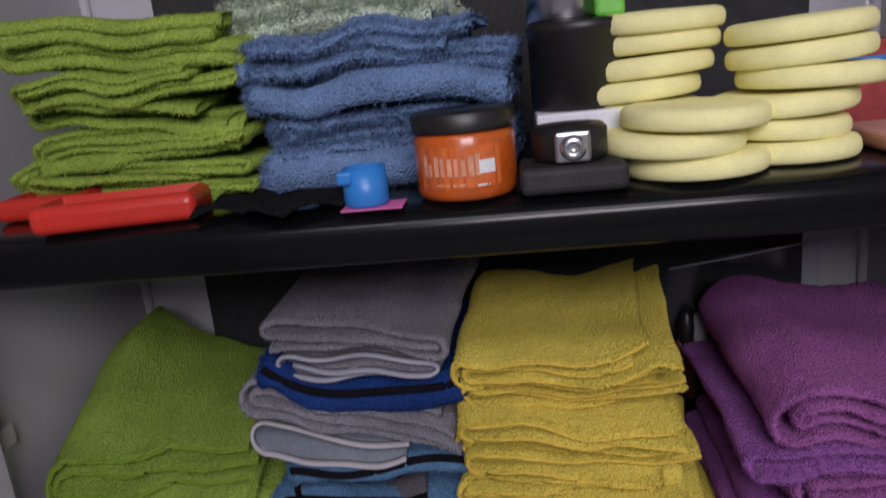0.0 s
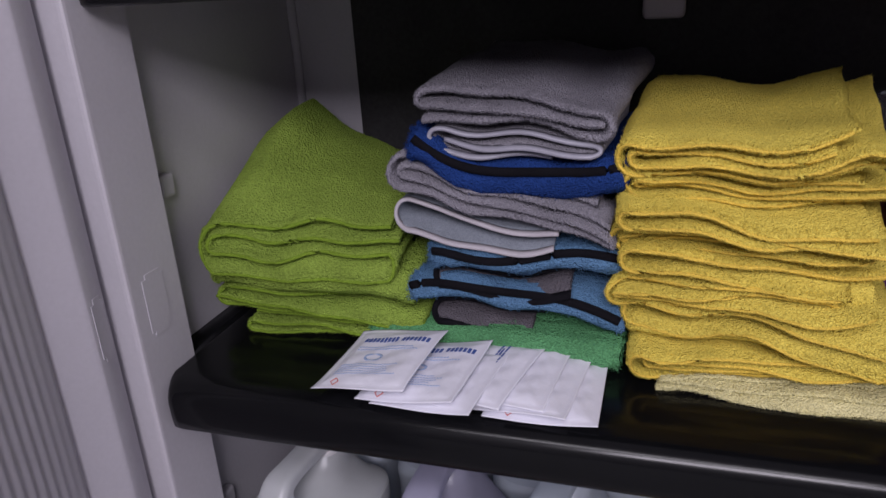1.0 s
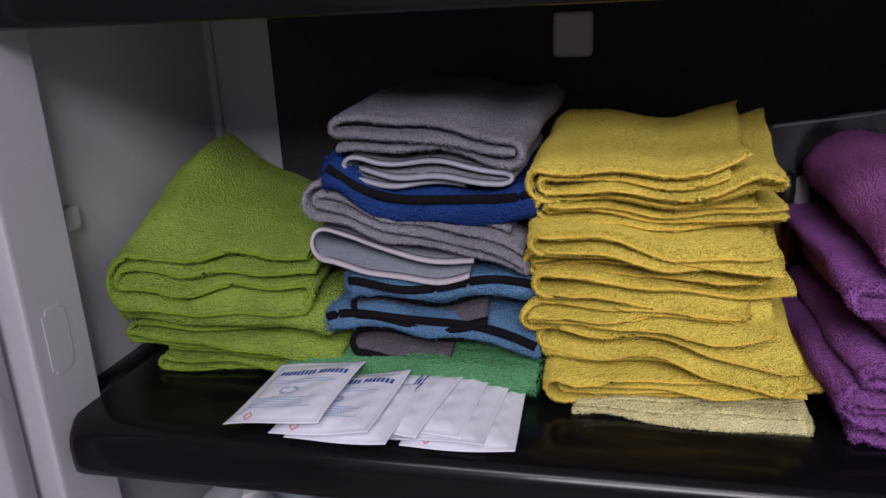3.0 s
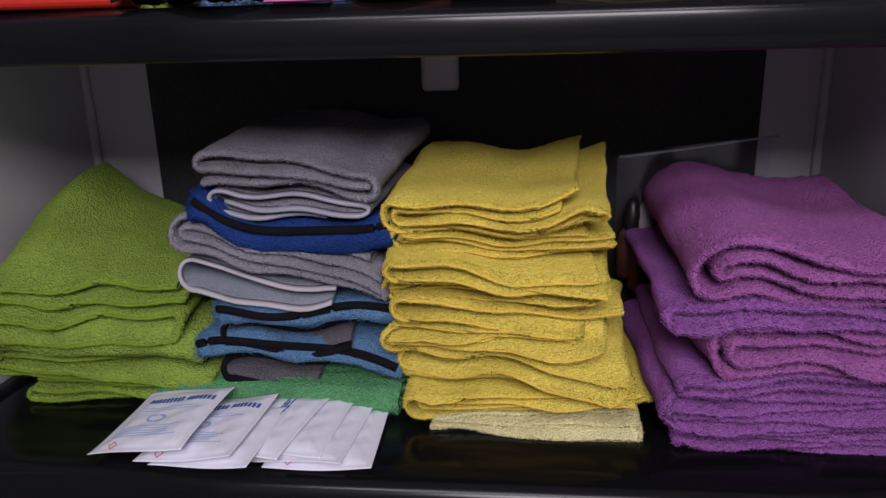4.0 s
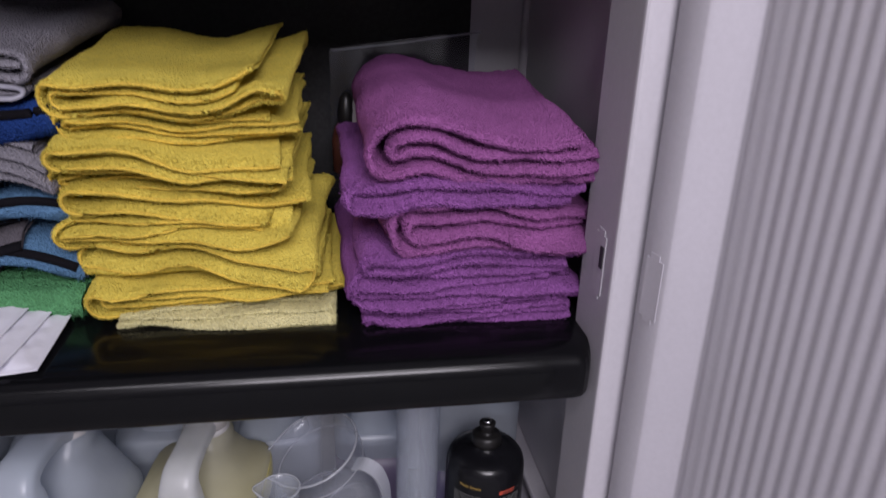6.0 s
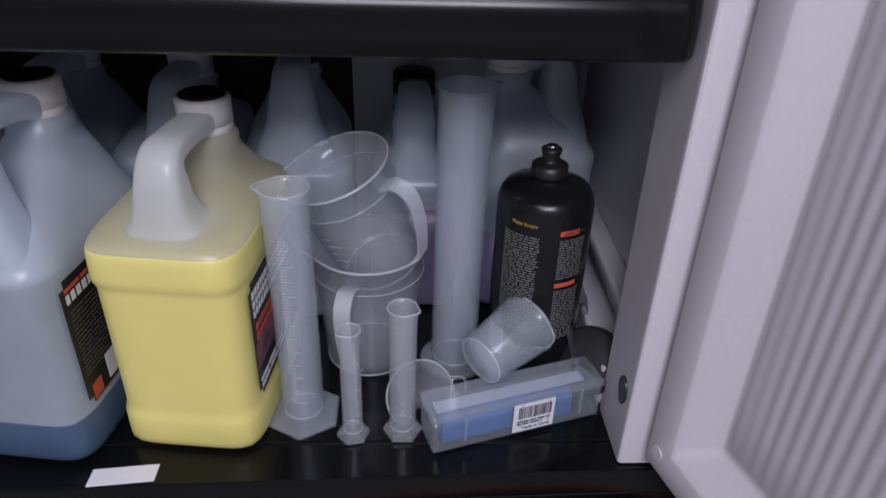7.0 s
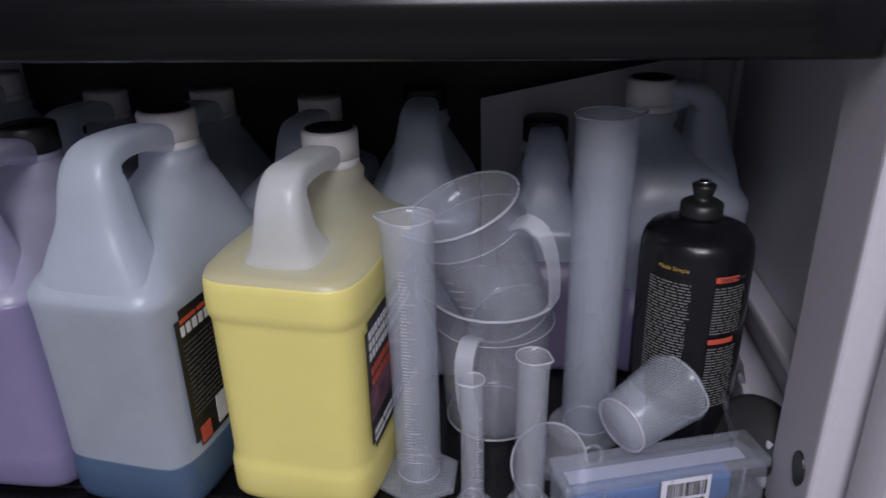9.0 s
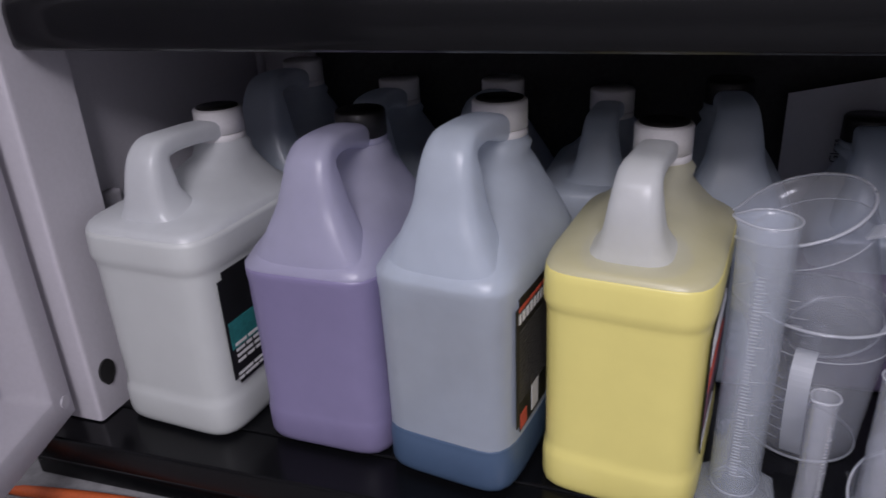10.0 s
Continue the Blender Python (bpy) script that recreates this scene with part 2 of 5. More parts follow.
# ---- builders ----
def mesh_object(name, verts, faces, mat, parent=None, label="", smooth=True):
    me = bpy.data.meshes.new(name)
    me.from_pydata([tuple(v) for v in verts] if not isinstance(verts, np.ndarray) else verts.tolist(), [], faces)
    me.update()
    me.materials.append(mat)
    if smooth:
        me.polygons.foreach_set("use_smooth", [True] * len(me.polygons))
    ob = new(name, me)
    if parent is not None:
        ob.parent = parent
    if label:
        ob["label"] = label
    return ob


def part(name, bm, mat, parent=None, label="", smooth=False):
    bmesh.ops.recalc_face_normals(bm, faces=bm.faces)
    me = bpy.data.meshes.new(name)
    bm.to_mesh(me)
    bm.free()
    me.materials.append(mat)
    if smooth:
        me.polygons.foreach_set("use_smooth", [True] * len(me.polygons))
    ob = new(name, me)
    if parent is not None:
        ob.parent = parent
    if label:
        ob["label"] = label
    return ob


def empty(name, m, label, category, group=""):
    ob = new(name)
    ob.empty_display_size = 0.02
    ob.matrix_basis = m
    return tagged(ob, label, category, group)


def box_bm(x0, x1, y0, y1, z0, z1, bevel=0.0, seg=2):
    bm = bmesh.new()
    bmesh.ops.create_cube(bm, size=1)
    for v in bm.verts:
        v.co = Vector(((x0 + x1) / 2 + v.co.x * (x1 - x0), (y0 + y1) / 2 + v.co.y * (y1 - y0), (z0 + z1) / 2 + v.co.z * (z1 - z0)))
    if bevel:
        bmesh.ops.bevel(bm, geom=bm.edges[:], offset=bevel, segments=seg, profile=0.5, affect="EDGES")
    return bm


def revolve(profile, n=40, cx=0.0, cy=0.0, caps=(True, True)):
    """Vertices and faces of a body of revolution; profile: (radius, height) from below."""
    verts, faces = [], []
    for r, z in profile:
        for k in range(n):
            a = 2 * math.pi * k / n
            verts.append((cx + r * math.cos(a), cy + r * math.sin(a), z))
    for i in range(len(profile) - 1):
        for k in range(n):
            a, b = i * n + k, i * n + (k + 1) % n
            faces.append((a, b, b + n, a + n))
    if caps[0]:
        faces.append(tuple(range(n - 1, -1, -1)))
    if caps[1]:
        faces.append(tuple(range((len(profile) - 1) * n, len(profile) * n)))
    return verts, faces


def loft(rings, caps=(True, True)):
    n = len(rings[0])
    verts = [v for ring in rings for v in ring]
    faces = []
    for i in range(len(rings) - 1):
        for k in range(n):
            a, b = i * n + k, i * n + (k + 1) % n
            faces.append((a, b, b + n, a + n))
    if caps[0]:
        faces.append(tuple(range(n - 1, -1, -1)))
    if caps[1]:
        faces.append(tuple(range((len(rings) - 1) * n, len(rings) * n)))
    return verts, faces


def oval(hx, hy, z, cx=0.0, cy=0.0, power=4.0, n=48):
    """A ring between an ellipse (power 2) and a rectangle (high power)."""
    ring = []
    for k in range(n):
        a = 2 * math.pi * (k + 0.5) / n
        c, s = math.cos(a), math.sin(a)
        r = (abs(c) ** power + abs(s) ** power) ** (-1 / power)
        ring.append((cx + hx * r * c, cy + hy * r * s, z))
    return ring


def tube(points, radius, n=10, squash=1.0):
    """A swept tube; radius: a number or one for each point."""
    pts = [Vector(p) for p in points]
    rad = radius if isinstance(radius, (list, tuple)) else [radius] * len(pts)
    rings = []
    side = Vector((1, 0, 0))
    for i, p in enumerate(pts):
        d = (pts[min(i + 1, len(pts) - 1)] - pts[max(i - 1, 0)]).normalized()
        u = side - d * side.dot(d)
        if u.length < 0.2:
            u = Vector((0, 0, 1)) - d * d.z
        u.normalize()
        w = d.cross(u)
        rings.append([tuple(p + (u * math.cos(2 * math.pi * k / n) + w * squash * math.sin(2 * math.pi * k / n)) * rad[i]) for k in range(n)])
    return loft(rings)


def smooth_path(pts, n=8):
    """A Catmull-Rom curve through the points."""
    p = [Vector(a) for a in pts]
    p = [2 * p[0] - p[1]] + p + [2 * p[-1] - p[-2]]
    out = []
    for i in range(1, len(p) - 2):
        for k in range(n):
            t = k / n
            out.append(0.5 * (2 * p[i] + (p[i + 1] - p[i - 1]) * t + (2 * p[i - 1] - 5 * p[i] + 4 * p[i + 1] - p[i + 2]) * t * t
                              + (3 * p[i] - p[i - 1] - 3 * p[i + 1] + p[i + 2]) * t ** 3))
    out.append(p[-2])
    return out


def slab(x0, x1, y0, y1, z, m, mat, name, parent, label=""):
    """A thin printed patch: x0..x1, y0..y1 in the plane of m, 0.4 mm thick."""
    bm = box_bm(x0, x1, y0, y1, z, z + 0.0004)
    bm.transform(m)
    return part(name, bm, mat, parent, label)


def text_mesh(name, body, size, m, mat, parent, align="LEFT"):
    cu = bpy.data.curves.new(name, "FONT")
    cu.body, cu.size, cu.extrude, cu.align_x = body, size, 0.0002, align
    tmp = bpy.data.objects.new(name, cu)
    scene.collection.objects.link(tmp)
    me = bpy.data.meshes.new_from_object(tmp.evaluated_get(bpy.context.evaluated_depsgraph_get()))
    bpy.data.objects.remove(tmp)
    me.transform(m)
    me.materials.clear()
    me.materials.append(mat)
    ob = new(name, me)
    ob.parent = parent
    return ob


# ---- folded cloth ----
def folded_cloth(name, label, mat, x0, x1, y0, y1, z0, high, order, thick, seed=0, along="x", turn=0.0, flip=False, warp=None,
                 bind=None, stagger=0.006, step=0.0042, ripple=0.003, droop=0.004, fibres=5000, fibre=0.0022, border=None, squeeze=0.0, tilt=0.0, group="", fuzz=0.0003, category="towel", pinch=1.0, ragged=0.02, hem=None, slack=1.0, belly=0.0, shear=0.0, fan=0.0, hang=1.25, order_in=0.0):
    """A cloth folded as order tells: the layers (0 the lowest) in the order in which the sheet runs through them, turning over at
    alternate ends. along "x": the turns lie at x0 and x1 and the folded edges face the front; "y": the turns lie at y0 and y1."""
    rng = np.random.RandomState(seed + 11)
    n = max(order) + 1
    dz = high / n
    t = min(thick, dz * 0.80)
    p0, p1, q0, q1 = (x0, x1, y0, y1) if along == "x" else (y0, y1, x0, x1)
    zc = [(k + 0.5) * dz for k in range(n)]
    side = 0 if not flip else 1
    ends = []
    for i in range(len(order) - 1):
        lo, hi = sorted((order[i], order[i + 1]))
        ends.append((i, (i + side) % 2, lo, hi))
    pts, sheet = [], []
    wob = rng.uniform(-1, 1, (n, 4))

    def inset(i, s, lo, hi):
        deep = sum(1 for j, s2, a, b in ends if j != i and s2 == s and a < lo and b > hi)
        return (hi - lo) * dz * 0.5 * pinch + deep * dz * 0.95 + abs(wob[lo][0]) * 0.006

    def wave(k, p):
        return slack * wob[k][1] * dz * 0.10 * np.sin(p * 31 + wob[k][2] * 6) + slack * wob[k][3] * dz * 0.08 * np.sin(p * 74 + wob[k][0] * 9)

    for i, k in enumerate(order):
        going_left = (i % 2 == 0) ^ bool(side)
        far_left = p0 + (0.012 + ragged * 0.3) * rng.rand()
        far_right = p1 - ragged * rng.rand()
        for j, s, lo, hi in ends:
            if j == i or j == i - 1:
                if s == 0:
                    far_left = p0 + inset(j, s, lo, hi)
                else:
                    far_right = p1 - inset(j, s, lo, hi)
        a, b = (far_right, far_left) if going_left else (far_left, far_right)
        m = max(4, int(abs(b - a) / step))
        u = np.linspace(a, b, m)
        for x in u:
            pts.append((x, zc[k] + wave(k, x)))
            sheet.append(k)
        if i < len(order) - 1:
            k2 = order[i + 1]
            za, zb = zc[k] + wave(k, b), zc[k2] + wave(k2, b)
            r = abs(zb - za) / 2
            cnt = max(6, int(math.pi * r / step) + 4)
            sgn = -1 if going_left else 1
            for c in range(1, cnt):
                ang = math.pi * c / cnt
                pts.append((b + sgn * r * pinch * math.sin(ang), za + (zb - za) * (1 - math.cos(ang)) / 2))
                sheet.append(k + (k2 - k) * c / cnt)
    pts = np.array(pts)
    mean = high / 2
    press = 1 - squeeze * (1 - np.exp(-np.clip(pts[:, 0] - p0, 0, 1) / 0.035))
    pts[:, 1] = mean + (pts[:, 1] - mean) * press + tilt * (pts[:, 0] - (p0 + p1) / 2)
    sheet = np.array(sheet)
    tan = np.gradient(pts, axis=0)
    tan /= np.linalg.norm(tan, axis=1)[:, None] + 1e-9
    nor = np.stack([-tan[:, 1], tan[:, 0]], 1)
    arc = np.concatenate([[0], np.cumsum(np.linalg.norm(np.diff(pts, axis=0), axis=1))])
    depth = q1 - q0
    near = np.array([0, 0.0018, 0.004, 0.008, 0.014, 0.022, 0.033, 0.047, 0.064])
    mid = np.linspace(0.085, depth - 0.03, 7)
    v = np.concatenate([near, mid, depth - np.array([0.018, 0.009, 0.003, 0.0])])
    ph = rng.uniform(0, 6.28, 6)
    lag = np.interp(sheet, np.arange(n), rng.uniform(0, 1, n)) * stagger
    edge = lag + 0.0030 * np.sin(arc * 31 + ph[0]) + 0.0012 * np.sin(arc * 83 + ph[1])
    M, N = len(pts), len(v)
    reach = rng.uniform(-1, 1, n) * fan + order_in * (np.arange(n) / max(1, n - 1) - 0.5)
    slant = rng.uniform(-1, 1, n) * fan * 1.2
    verts = np.zeros((2, N, M, 3))
    for s_i, sg in ((0, 1), (1, -1)):
        half = np.full(N, t / 2)
        half[0] = t * 0.20
        half[1] = t * 0.40
        half[-1] = t * 0.25
        off = sg * half[:, None]
        P = pts[None, :, 0] + nor[None, :, 0] * off
        Z = pts[None, :, 1] + nor[None, :, 1] * off
        fade = np.exp(-v / 0.05)[:, None]
        Q = q0 + v[:, None] + edge[None, :] * fade
        if fan:
            # each layer's front edge runs at its own slant; what reaches past the pile bends down over it
            Q = Q + (np.interp(sheet, np.arange(n), reach) + np.interp(sheet, np.arange(n), slant) * ((P - (p0 + p1) / 2) / (p1 - p0) * 2)) * np.exp(-v / 0.07)[:, None]
            lip = q0 + 0.003 + 0.003 * np.sin(P * 47 + ph[5])
            past = np.clip(lip - Q, 0, None)
            bend = 0.004 + np.clip(Z, 0, high)
            ang = np.minimum(past / bend, hang)
            rest = past - bend * ang
            Q = np.where(past > 0, lip - bend * np.sin(ang) - rest * math.cos(hang), Q)
            Z = np.where(past > 0, Z - bend * (1 - np.cos(ang)) - rest * math.sin(hang), Z)
        if belly:
            up_k = (sheet / max(1, n - 1))[None, :]
            Z = Z - belly * (1.0 - 0.6 * up_k) * np.sin(np.pi * np.clip((P - p0) / (p1 - p0), 0, 1)) * np.exp(-v / 0.05)[:, None]
        Z = Z + dz * 0.10 * np.sin(Q * 38 + P * 19 + ph[2]) * (1 - fade * 0.5)
        P = P + 0.003 * np.sin(Q * 17 + ph[3]) + 0.0012 * np.sin(Q * 61 + ph[4])
        jit = rng.randn(3, N, M) * (fuzz if bind is None else fuzz * 0.2)
        verts[s_i, :, :, 0] = P + jit[0]
        verts[s_i, :, :, 1] = Q + jit[1]
        verts[s_i, :, :, 2] = Z + jit[2]
    verts = verts.reshape(-1, 3)
    if along == "y":
        verts = verts[:, [1, 0, 2]]
    cx, cy = (x0 + x1) / 2, (y0 + y1) / 2
    verts[:, 0] += shear * np.clip(verts[:, 1] - y0 - 0.01, 0, 1)
    if turn:
        c, s = math.cos(radians(turn)), math.sin(radians(turn))
        dx, dy = verts[:, 0] - cx, verts[:, 1] - cy
        verts[:, 0], verts[:, 1] = cx + c * dx - s * dy, cy + s * dx + c * dy

    def settle(x, y, z):
        # the soft lie of the pile: slow ripples, front edge and one corner hanging a little
        up = min(1.0, z0 % 0.371 / 0.05)
        rise = ripple * up * (np.sin(x * 41 + (z0 % 0.371) * 24 + cx * 9) + 0.6 * np.sin(x * 77 - (z0 % 0.371) * 31 + 2))
        rise = rise - up * droop * np.exp(-np.clip(y - y0, 0, 1) / 0.014)
        corner = np.exp(-((x - (x1 if wob[0][2] > 0 else x0)) / 0.045) ** 2) * np.exp(-np.clip(y - y0, 0, 1) / 0.05)
        rise = rise - up * droop * 1.6 * abs(wob[0][1]) * corner
        if warp is not None:
            rise = rise + warp(x, y, z)
        return rise

    verts[:, 2] += settle(verts[:, 0], verts[:, 1], verts[:, 2]) + z0
    verts[:, 2] = np.maximum(verts[:, 2], (0.0004 if z0 < 0.3 else 0.3716))
    ids = np.arange(2 * N * M).reshape(2, N, M)
    f = []
    a = ids[0]
    f.append(np.stack([a[:-1, :-1], a[:-1, 1:], a[1:, 1:], a[1:, :-1]], -1).reshape(-1, 4))
    a = ids[1]
    f.append(np.stack([a[:-1, :-1], a[1:, :-1], a[1:, 1:], a[:-1, 1:]], -1).reshape(-1, 4))
    for row in (0, N - 1):
        f.append(np.stack([ids[0, row, :-1], ids[1, row, :-1], ids[1, row, 1:], ids[0, row, 1:]], -1))
    for col in (0, M - 1):
        f.append(np.stack([ids[0, :-1, col], ids[0, 1:, col], ids[1, 1:, col], ids[1, :-1, col]], -1))
    faces = np.concatenate(f).tolist()
    grid = verts.reshape(2, N, M, 3)
    # loose pile: short fibres standing off the cloth, densest along its front edge
    if fibres and bind is None:
        cnt = fibres
        si = rng.randint(0, 2, cnt)
        rows = np.where(rng.rand(cnt) < 0.55, rng.randint(0, 3, cnt), rng.randint(0, N - 1, cnt))
        cols = rng.randint(1, M - 1, cnt)
        fr = rng.rand(cnt)[:, None]
        fr2 = rng.rand(cnt)[:, None]
        nxt = np.minimum(rows + 1, N - 1)
        root = grid[si, rows, cols] * (1 - fr) + grid[si, nxt, cols] * fr
        root = root + (grid[si, rows, cols + 1] - grid[si, rows, cols]) * fr2
        outw = grid[si, rows, cols] - grid[1 - si, rows, cols]
        outw /= np.linalg.norm(outw, axis=1)[:, None] + 1e-9
        ahead = grid[si, 0, cols] - grid[si, 5, cols]
        ahead /= np.linalg.norm(ahead, axis=1)[:, None] + 1e-9
        dirn = outw + ahead * np.where(rows < 3, 0.9, 0.1)[:, None] + rng.randn(cnt, 3) * 0.6
        dirn /= np.linalg.norm(dirn, axis=1)[:, None]
        sidev = np.cross(dirn, rng.randn(cnt, 3))
        sidev /= np.linalg.norm(sidev, axis=1)[:, None] + 1e-9
        tip = root + dirn * (fibre * (0.5 + rng.rand(cnt)))[:, None]
        wid = 0.00022 + 0.0001 * rng.rand(cnt)[:, None]
        base_i = len(verts)
        verts = np.concatenate([verts, np.stack([root - sidev * wid, root + sidev * wid, tip], 1).reshape(-1, 3)])
        faces += (base_i + np.arange(cnt * 3).reshape(-1, 3)).tolist()
    ob = mesh_object(name, verts, faces, mat)
    tagged(ob, label, category, group)
    if border is not None:
        # the bound edge lies along the upper front of the fold
        both = np.concatenate([grid[0], grid[1]], 1)
        best = np.argmax(both[:, :, 2] - 1.6 * both[:, :, 1], axis=1)
        edge_pts = both[np.arange(len(best)), best]
        ex = edge_pts[:, 0]
        fy, fz = np.polyfit(ex - cx, edge_pts[:, 1], 3), np.polyfit(ex - cx, edge_pts[:, 2], 5)
        line = [(x, float(np.polyval(fy, x - cx)) - 0.0014, float(np.polyval(fz, x - cx)) + 0.0012) for x in np.linspace(ex.min() + 0.004, ex.max() - 0.004, 48)]
        rv, rf = tube(line, 0.0042, 8, 0.7)
        mesh_object("binding", rv, rf, border, ob, "black bound edge")
    if hem is not None:
        line = [tuple(w) for w in (grid[0, 0] + grid[1, 0]) / 2][::2]
        rv, rf = tube(line, max(0.0013, t * 0.34), 6)
        mesh_object("hem", rv, rf, hem, ob, "stitched hem")
    if bind is not None:
        line = (grid[0, 1] + grid[1, 1]) / 2
        ahead = (grid[0, 0] + grid[1, 0]) / 2 - (grid[0, 4] + grid[1, 4]) / 2
        up = grid[0, 2] - grid[1, 2]
        ahead /= np.linalg.norm(ahead, axis=1)[:, None] + 1e-9
        up /= np.linalg.norm(up, axis=1)[:, None] + 1e-9
        w, hgt = 0.0036, t * 0.5 + 0.0005
        ring = [line + ahead * a_ * w + up * b_ * hgt for a_, b_ in ((0.75, 0), (0.6, 0.75), (0.2, 1.0), (-1.0, 1.0), (-1.0, -1.0), (0.2, -1.0), (0.6, -0.75))]
        R = np.stack(ring, 1)
        rv, rf = loft([list(map(tuple, r)) for r in R])
        mesh_object("binding", rv, rf, bind, ob, "stitched edge binding")
    return ob


# ---- room ----
def structure(name, bm, mat, label):
    ob = part(name, bm, mat)
    return tagged(ob, label, name.split("_")[0], kind="structure")


structure("floor", box_bm(-2.2, 3.0, -2.6, 1.2, -0.62, -0.4508), CONCRETE, "bare grey concrete floor of the store room")
# unseen walls and ceiling, added so the lamps bounce fill into the cabinet
structure("wall_north", box_bm(-2.2, 3.0, 1.2, 1.3, -0.6, 2.2), WALLPAINT, "unseen pale wall behind the cabinet, added to close the room")
structure("wall_south", box_bm(-2.2, 3.0, -2.7, -2.6, -0.6, 2.2), WALLPAINT, "unseen pale wall facing the cabinet, added to bounce fill light")
structure("wall_west", box_bm(-2.3, -2.2, -2.6, 1.2, -0.6, 2.2), WALLPAINT, "unseen pale side wall, added to bounce fill light")
structure("wall_east", box_bm(3.0, 3.1, -2.6, 1.2, -0.6, 2.2), WALLPAINT, "unseen pale side wall, added to bounce fill light")
structure("ceiling", box_bm(-2.3, 3.1, -2.7, 1.3, 2.2, 2.3), WALLPAINT, "unseen pale ceiling, added to bounce fill light")

# ---- cabinet ----
cabinet = empty("storage_cabinet", pose(0, 0, -0.4505), "white plastic storage cabinet with black shelves and both doors open", "cabinet")
WIDE = 0.842
BASE = Matrix.Translation((0, 0, 0.4505))


def cab(name, bm, mat, label="", smooth=False, parent=None):
    if parent is None:
        bm.transform(BASE)
    return part(name, bm, mat, parent or cabinet, label, smooth)


def plate(x0, x1, y0, y1, z0, z1, across="x"):
    """A thin plate with rounded corners, its face square to one axis."""
    bm = box_bm(x0, x1, y0, y1, z0, z1)
    k = "xyz".index(across)
    bmesh.ops.bevel(bm, geom=[e for e in bm.edges if abs(e.verts[0].co[k] - e.verts[1].co[k]) > 1e-5], offset=0.0045, segments=4, affect="EDGES")
    return bm


cab("side_panel", box_bm(-0.075, -0.035, 0.05, 0.43, -0.42, 0.86, 0.002), WHITE)
cab("side_panel", box_bm(WIDE + 0.035, WIDE + 0.075, 0.05, 0.43, -0.42, 0.86, 0.002), WHITE)
cab("back_panel", box_bm(-0.035, WIDE + 0.035, 0.405, 0.43, -0.42, 0.86), WHITE)
cab("back_board", box_bm(0.052, 0.803, 0.397, 0.4045, -0.41, 0.855, 0.0015), BOARD, "black board down the middle of the back")
cab("top_panel", box_bm(-0.075, WIDE + 0.075, -0.005, 0.43, 0.862, 0.9, 0.004), WHITE)
for sx in (0, 1):
    bm = bmesh.new()
    prof = [(-0.005, 0.062), (-0.005, -0.002), (-0.0055, -0.0044), (-0.0072, -0.0056), (-0.010, -0.006), (-0.062, -0.006), (-0.075, 0.002), (-0.075, 0.0495),
            (-0.0345, 0.0495), (-0.0345, 0.062)]
    if sx:
        prof = [(WIDE - x, y) for x, y in prof]
    low = [bm.verts.new((x, y, -0.3975)) for x, y in prof]
    top = [bm.verts.new((x, y, 0.86)) for x, y in prof]
    for i in range(len(prof)):
        j = (i + 1) % len(prof)
        bm.faces.new((low[i], low[j], top[j], top[i]))
    bm.faces.new(low)
    bm.faces.new(top)
    stile = cab("stile", bm, WHITE, "white front post with moulded plates")
    x = -0.005 if not sx else WIDE + 0.005
    d = 1 if not sx else -1
    # moulded plate, latch plate with its slot, and the round dark plug low down
    for name, y0, y1, z0, z1, out, mat in (("cover_plate", 0.012, 0.040, 0.045, 0.105, 0.0007, WHITE),) if not sx else (
            ("latch_plate", 0.013, 0.034, 0.043, 0.105, 0.0008, WHITE), ("slot", 0.015, 0.021, 0.072, 0.091, 0.0017, INKDARK)):
        a, b = sorted((x - d * 0.001, x + d * out))
        cab(name, plate(a, b, y0, y1, z0, z1) if name != "slot" else box_bm(a, b, y0, y1, z0, z1), mat)
    plug = bmesh.new()
    bmesh.ops.create_cone(plug, cap_ends=True, segments=24, radius1=0.0105, radius2=0.0098, depth=0.003)
    for w in plug.verts:
        if w.co.y < -0.007:
            w.co.y = -0.0115
            w.co.x *= 0.62
    plug.transform(Matrix(((0, 0, d, 0), (1, 0, 0, 0), (0, 1.25, 0, 0), (0, 0, 0, 1))))
    plug.transform(pose(x, 0.0145, -0.352 if not sx else -0.330))
    cab("plug", plug, CAPBLACK, "dark round plug")
    # shelf support tabs on the side walls
    wx = -0.035 if not sx else WIDE + 0.035
    for z in (0.156, -0.217):
        cab("tab", box_bm(min(wx, wx + d * 0.011), max(wx, wx + d * 0.011), 0.087, 0.107, z - 0.003, z + 0.020, 0.003), WHITE)
    # rounded corner post between side wall and back
    bm = bmesh.new()
    vv, ff = revolve([(0.006, -0.41), (0.006, 0.86)], 12, wx + d * 0.003, 0.400)
    vs = [bm.verts.new(c) for c in vv]
    for face in ff:
        bm.faces.new([vs[i] for i in face])
    cab("corner_bead", bm, WHITE, smooth=True)
    # low ledge along the side wall
    bm = box_bm(min(wx, wx + d * 0.022), max(wx, wx + d * 0.022), 0.065, 0.395, -0.300, -0.289, 0.003)
    cab("side_ledge", bm, WHITE)
    bm = box_bm(min(wx, wx + d * 0.034), max(wx, wx + d * 0.034), 0.065, 0.395, -0.3975, -0.350, 0.006)
    cab("side_step", bm, WHITE)


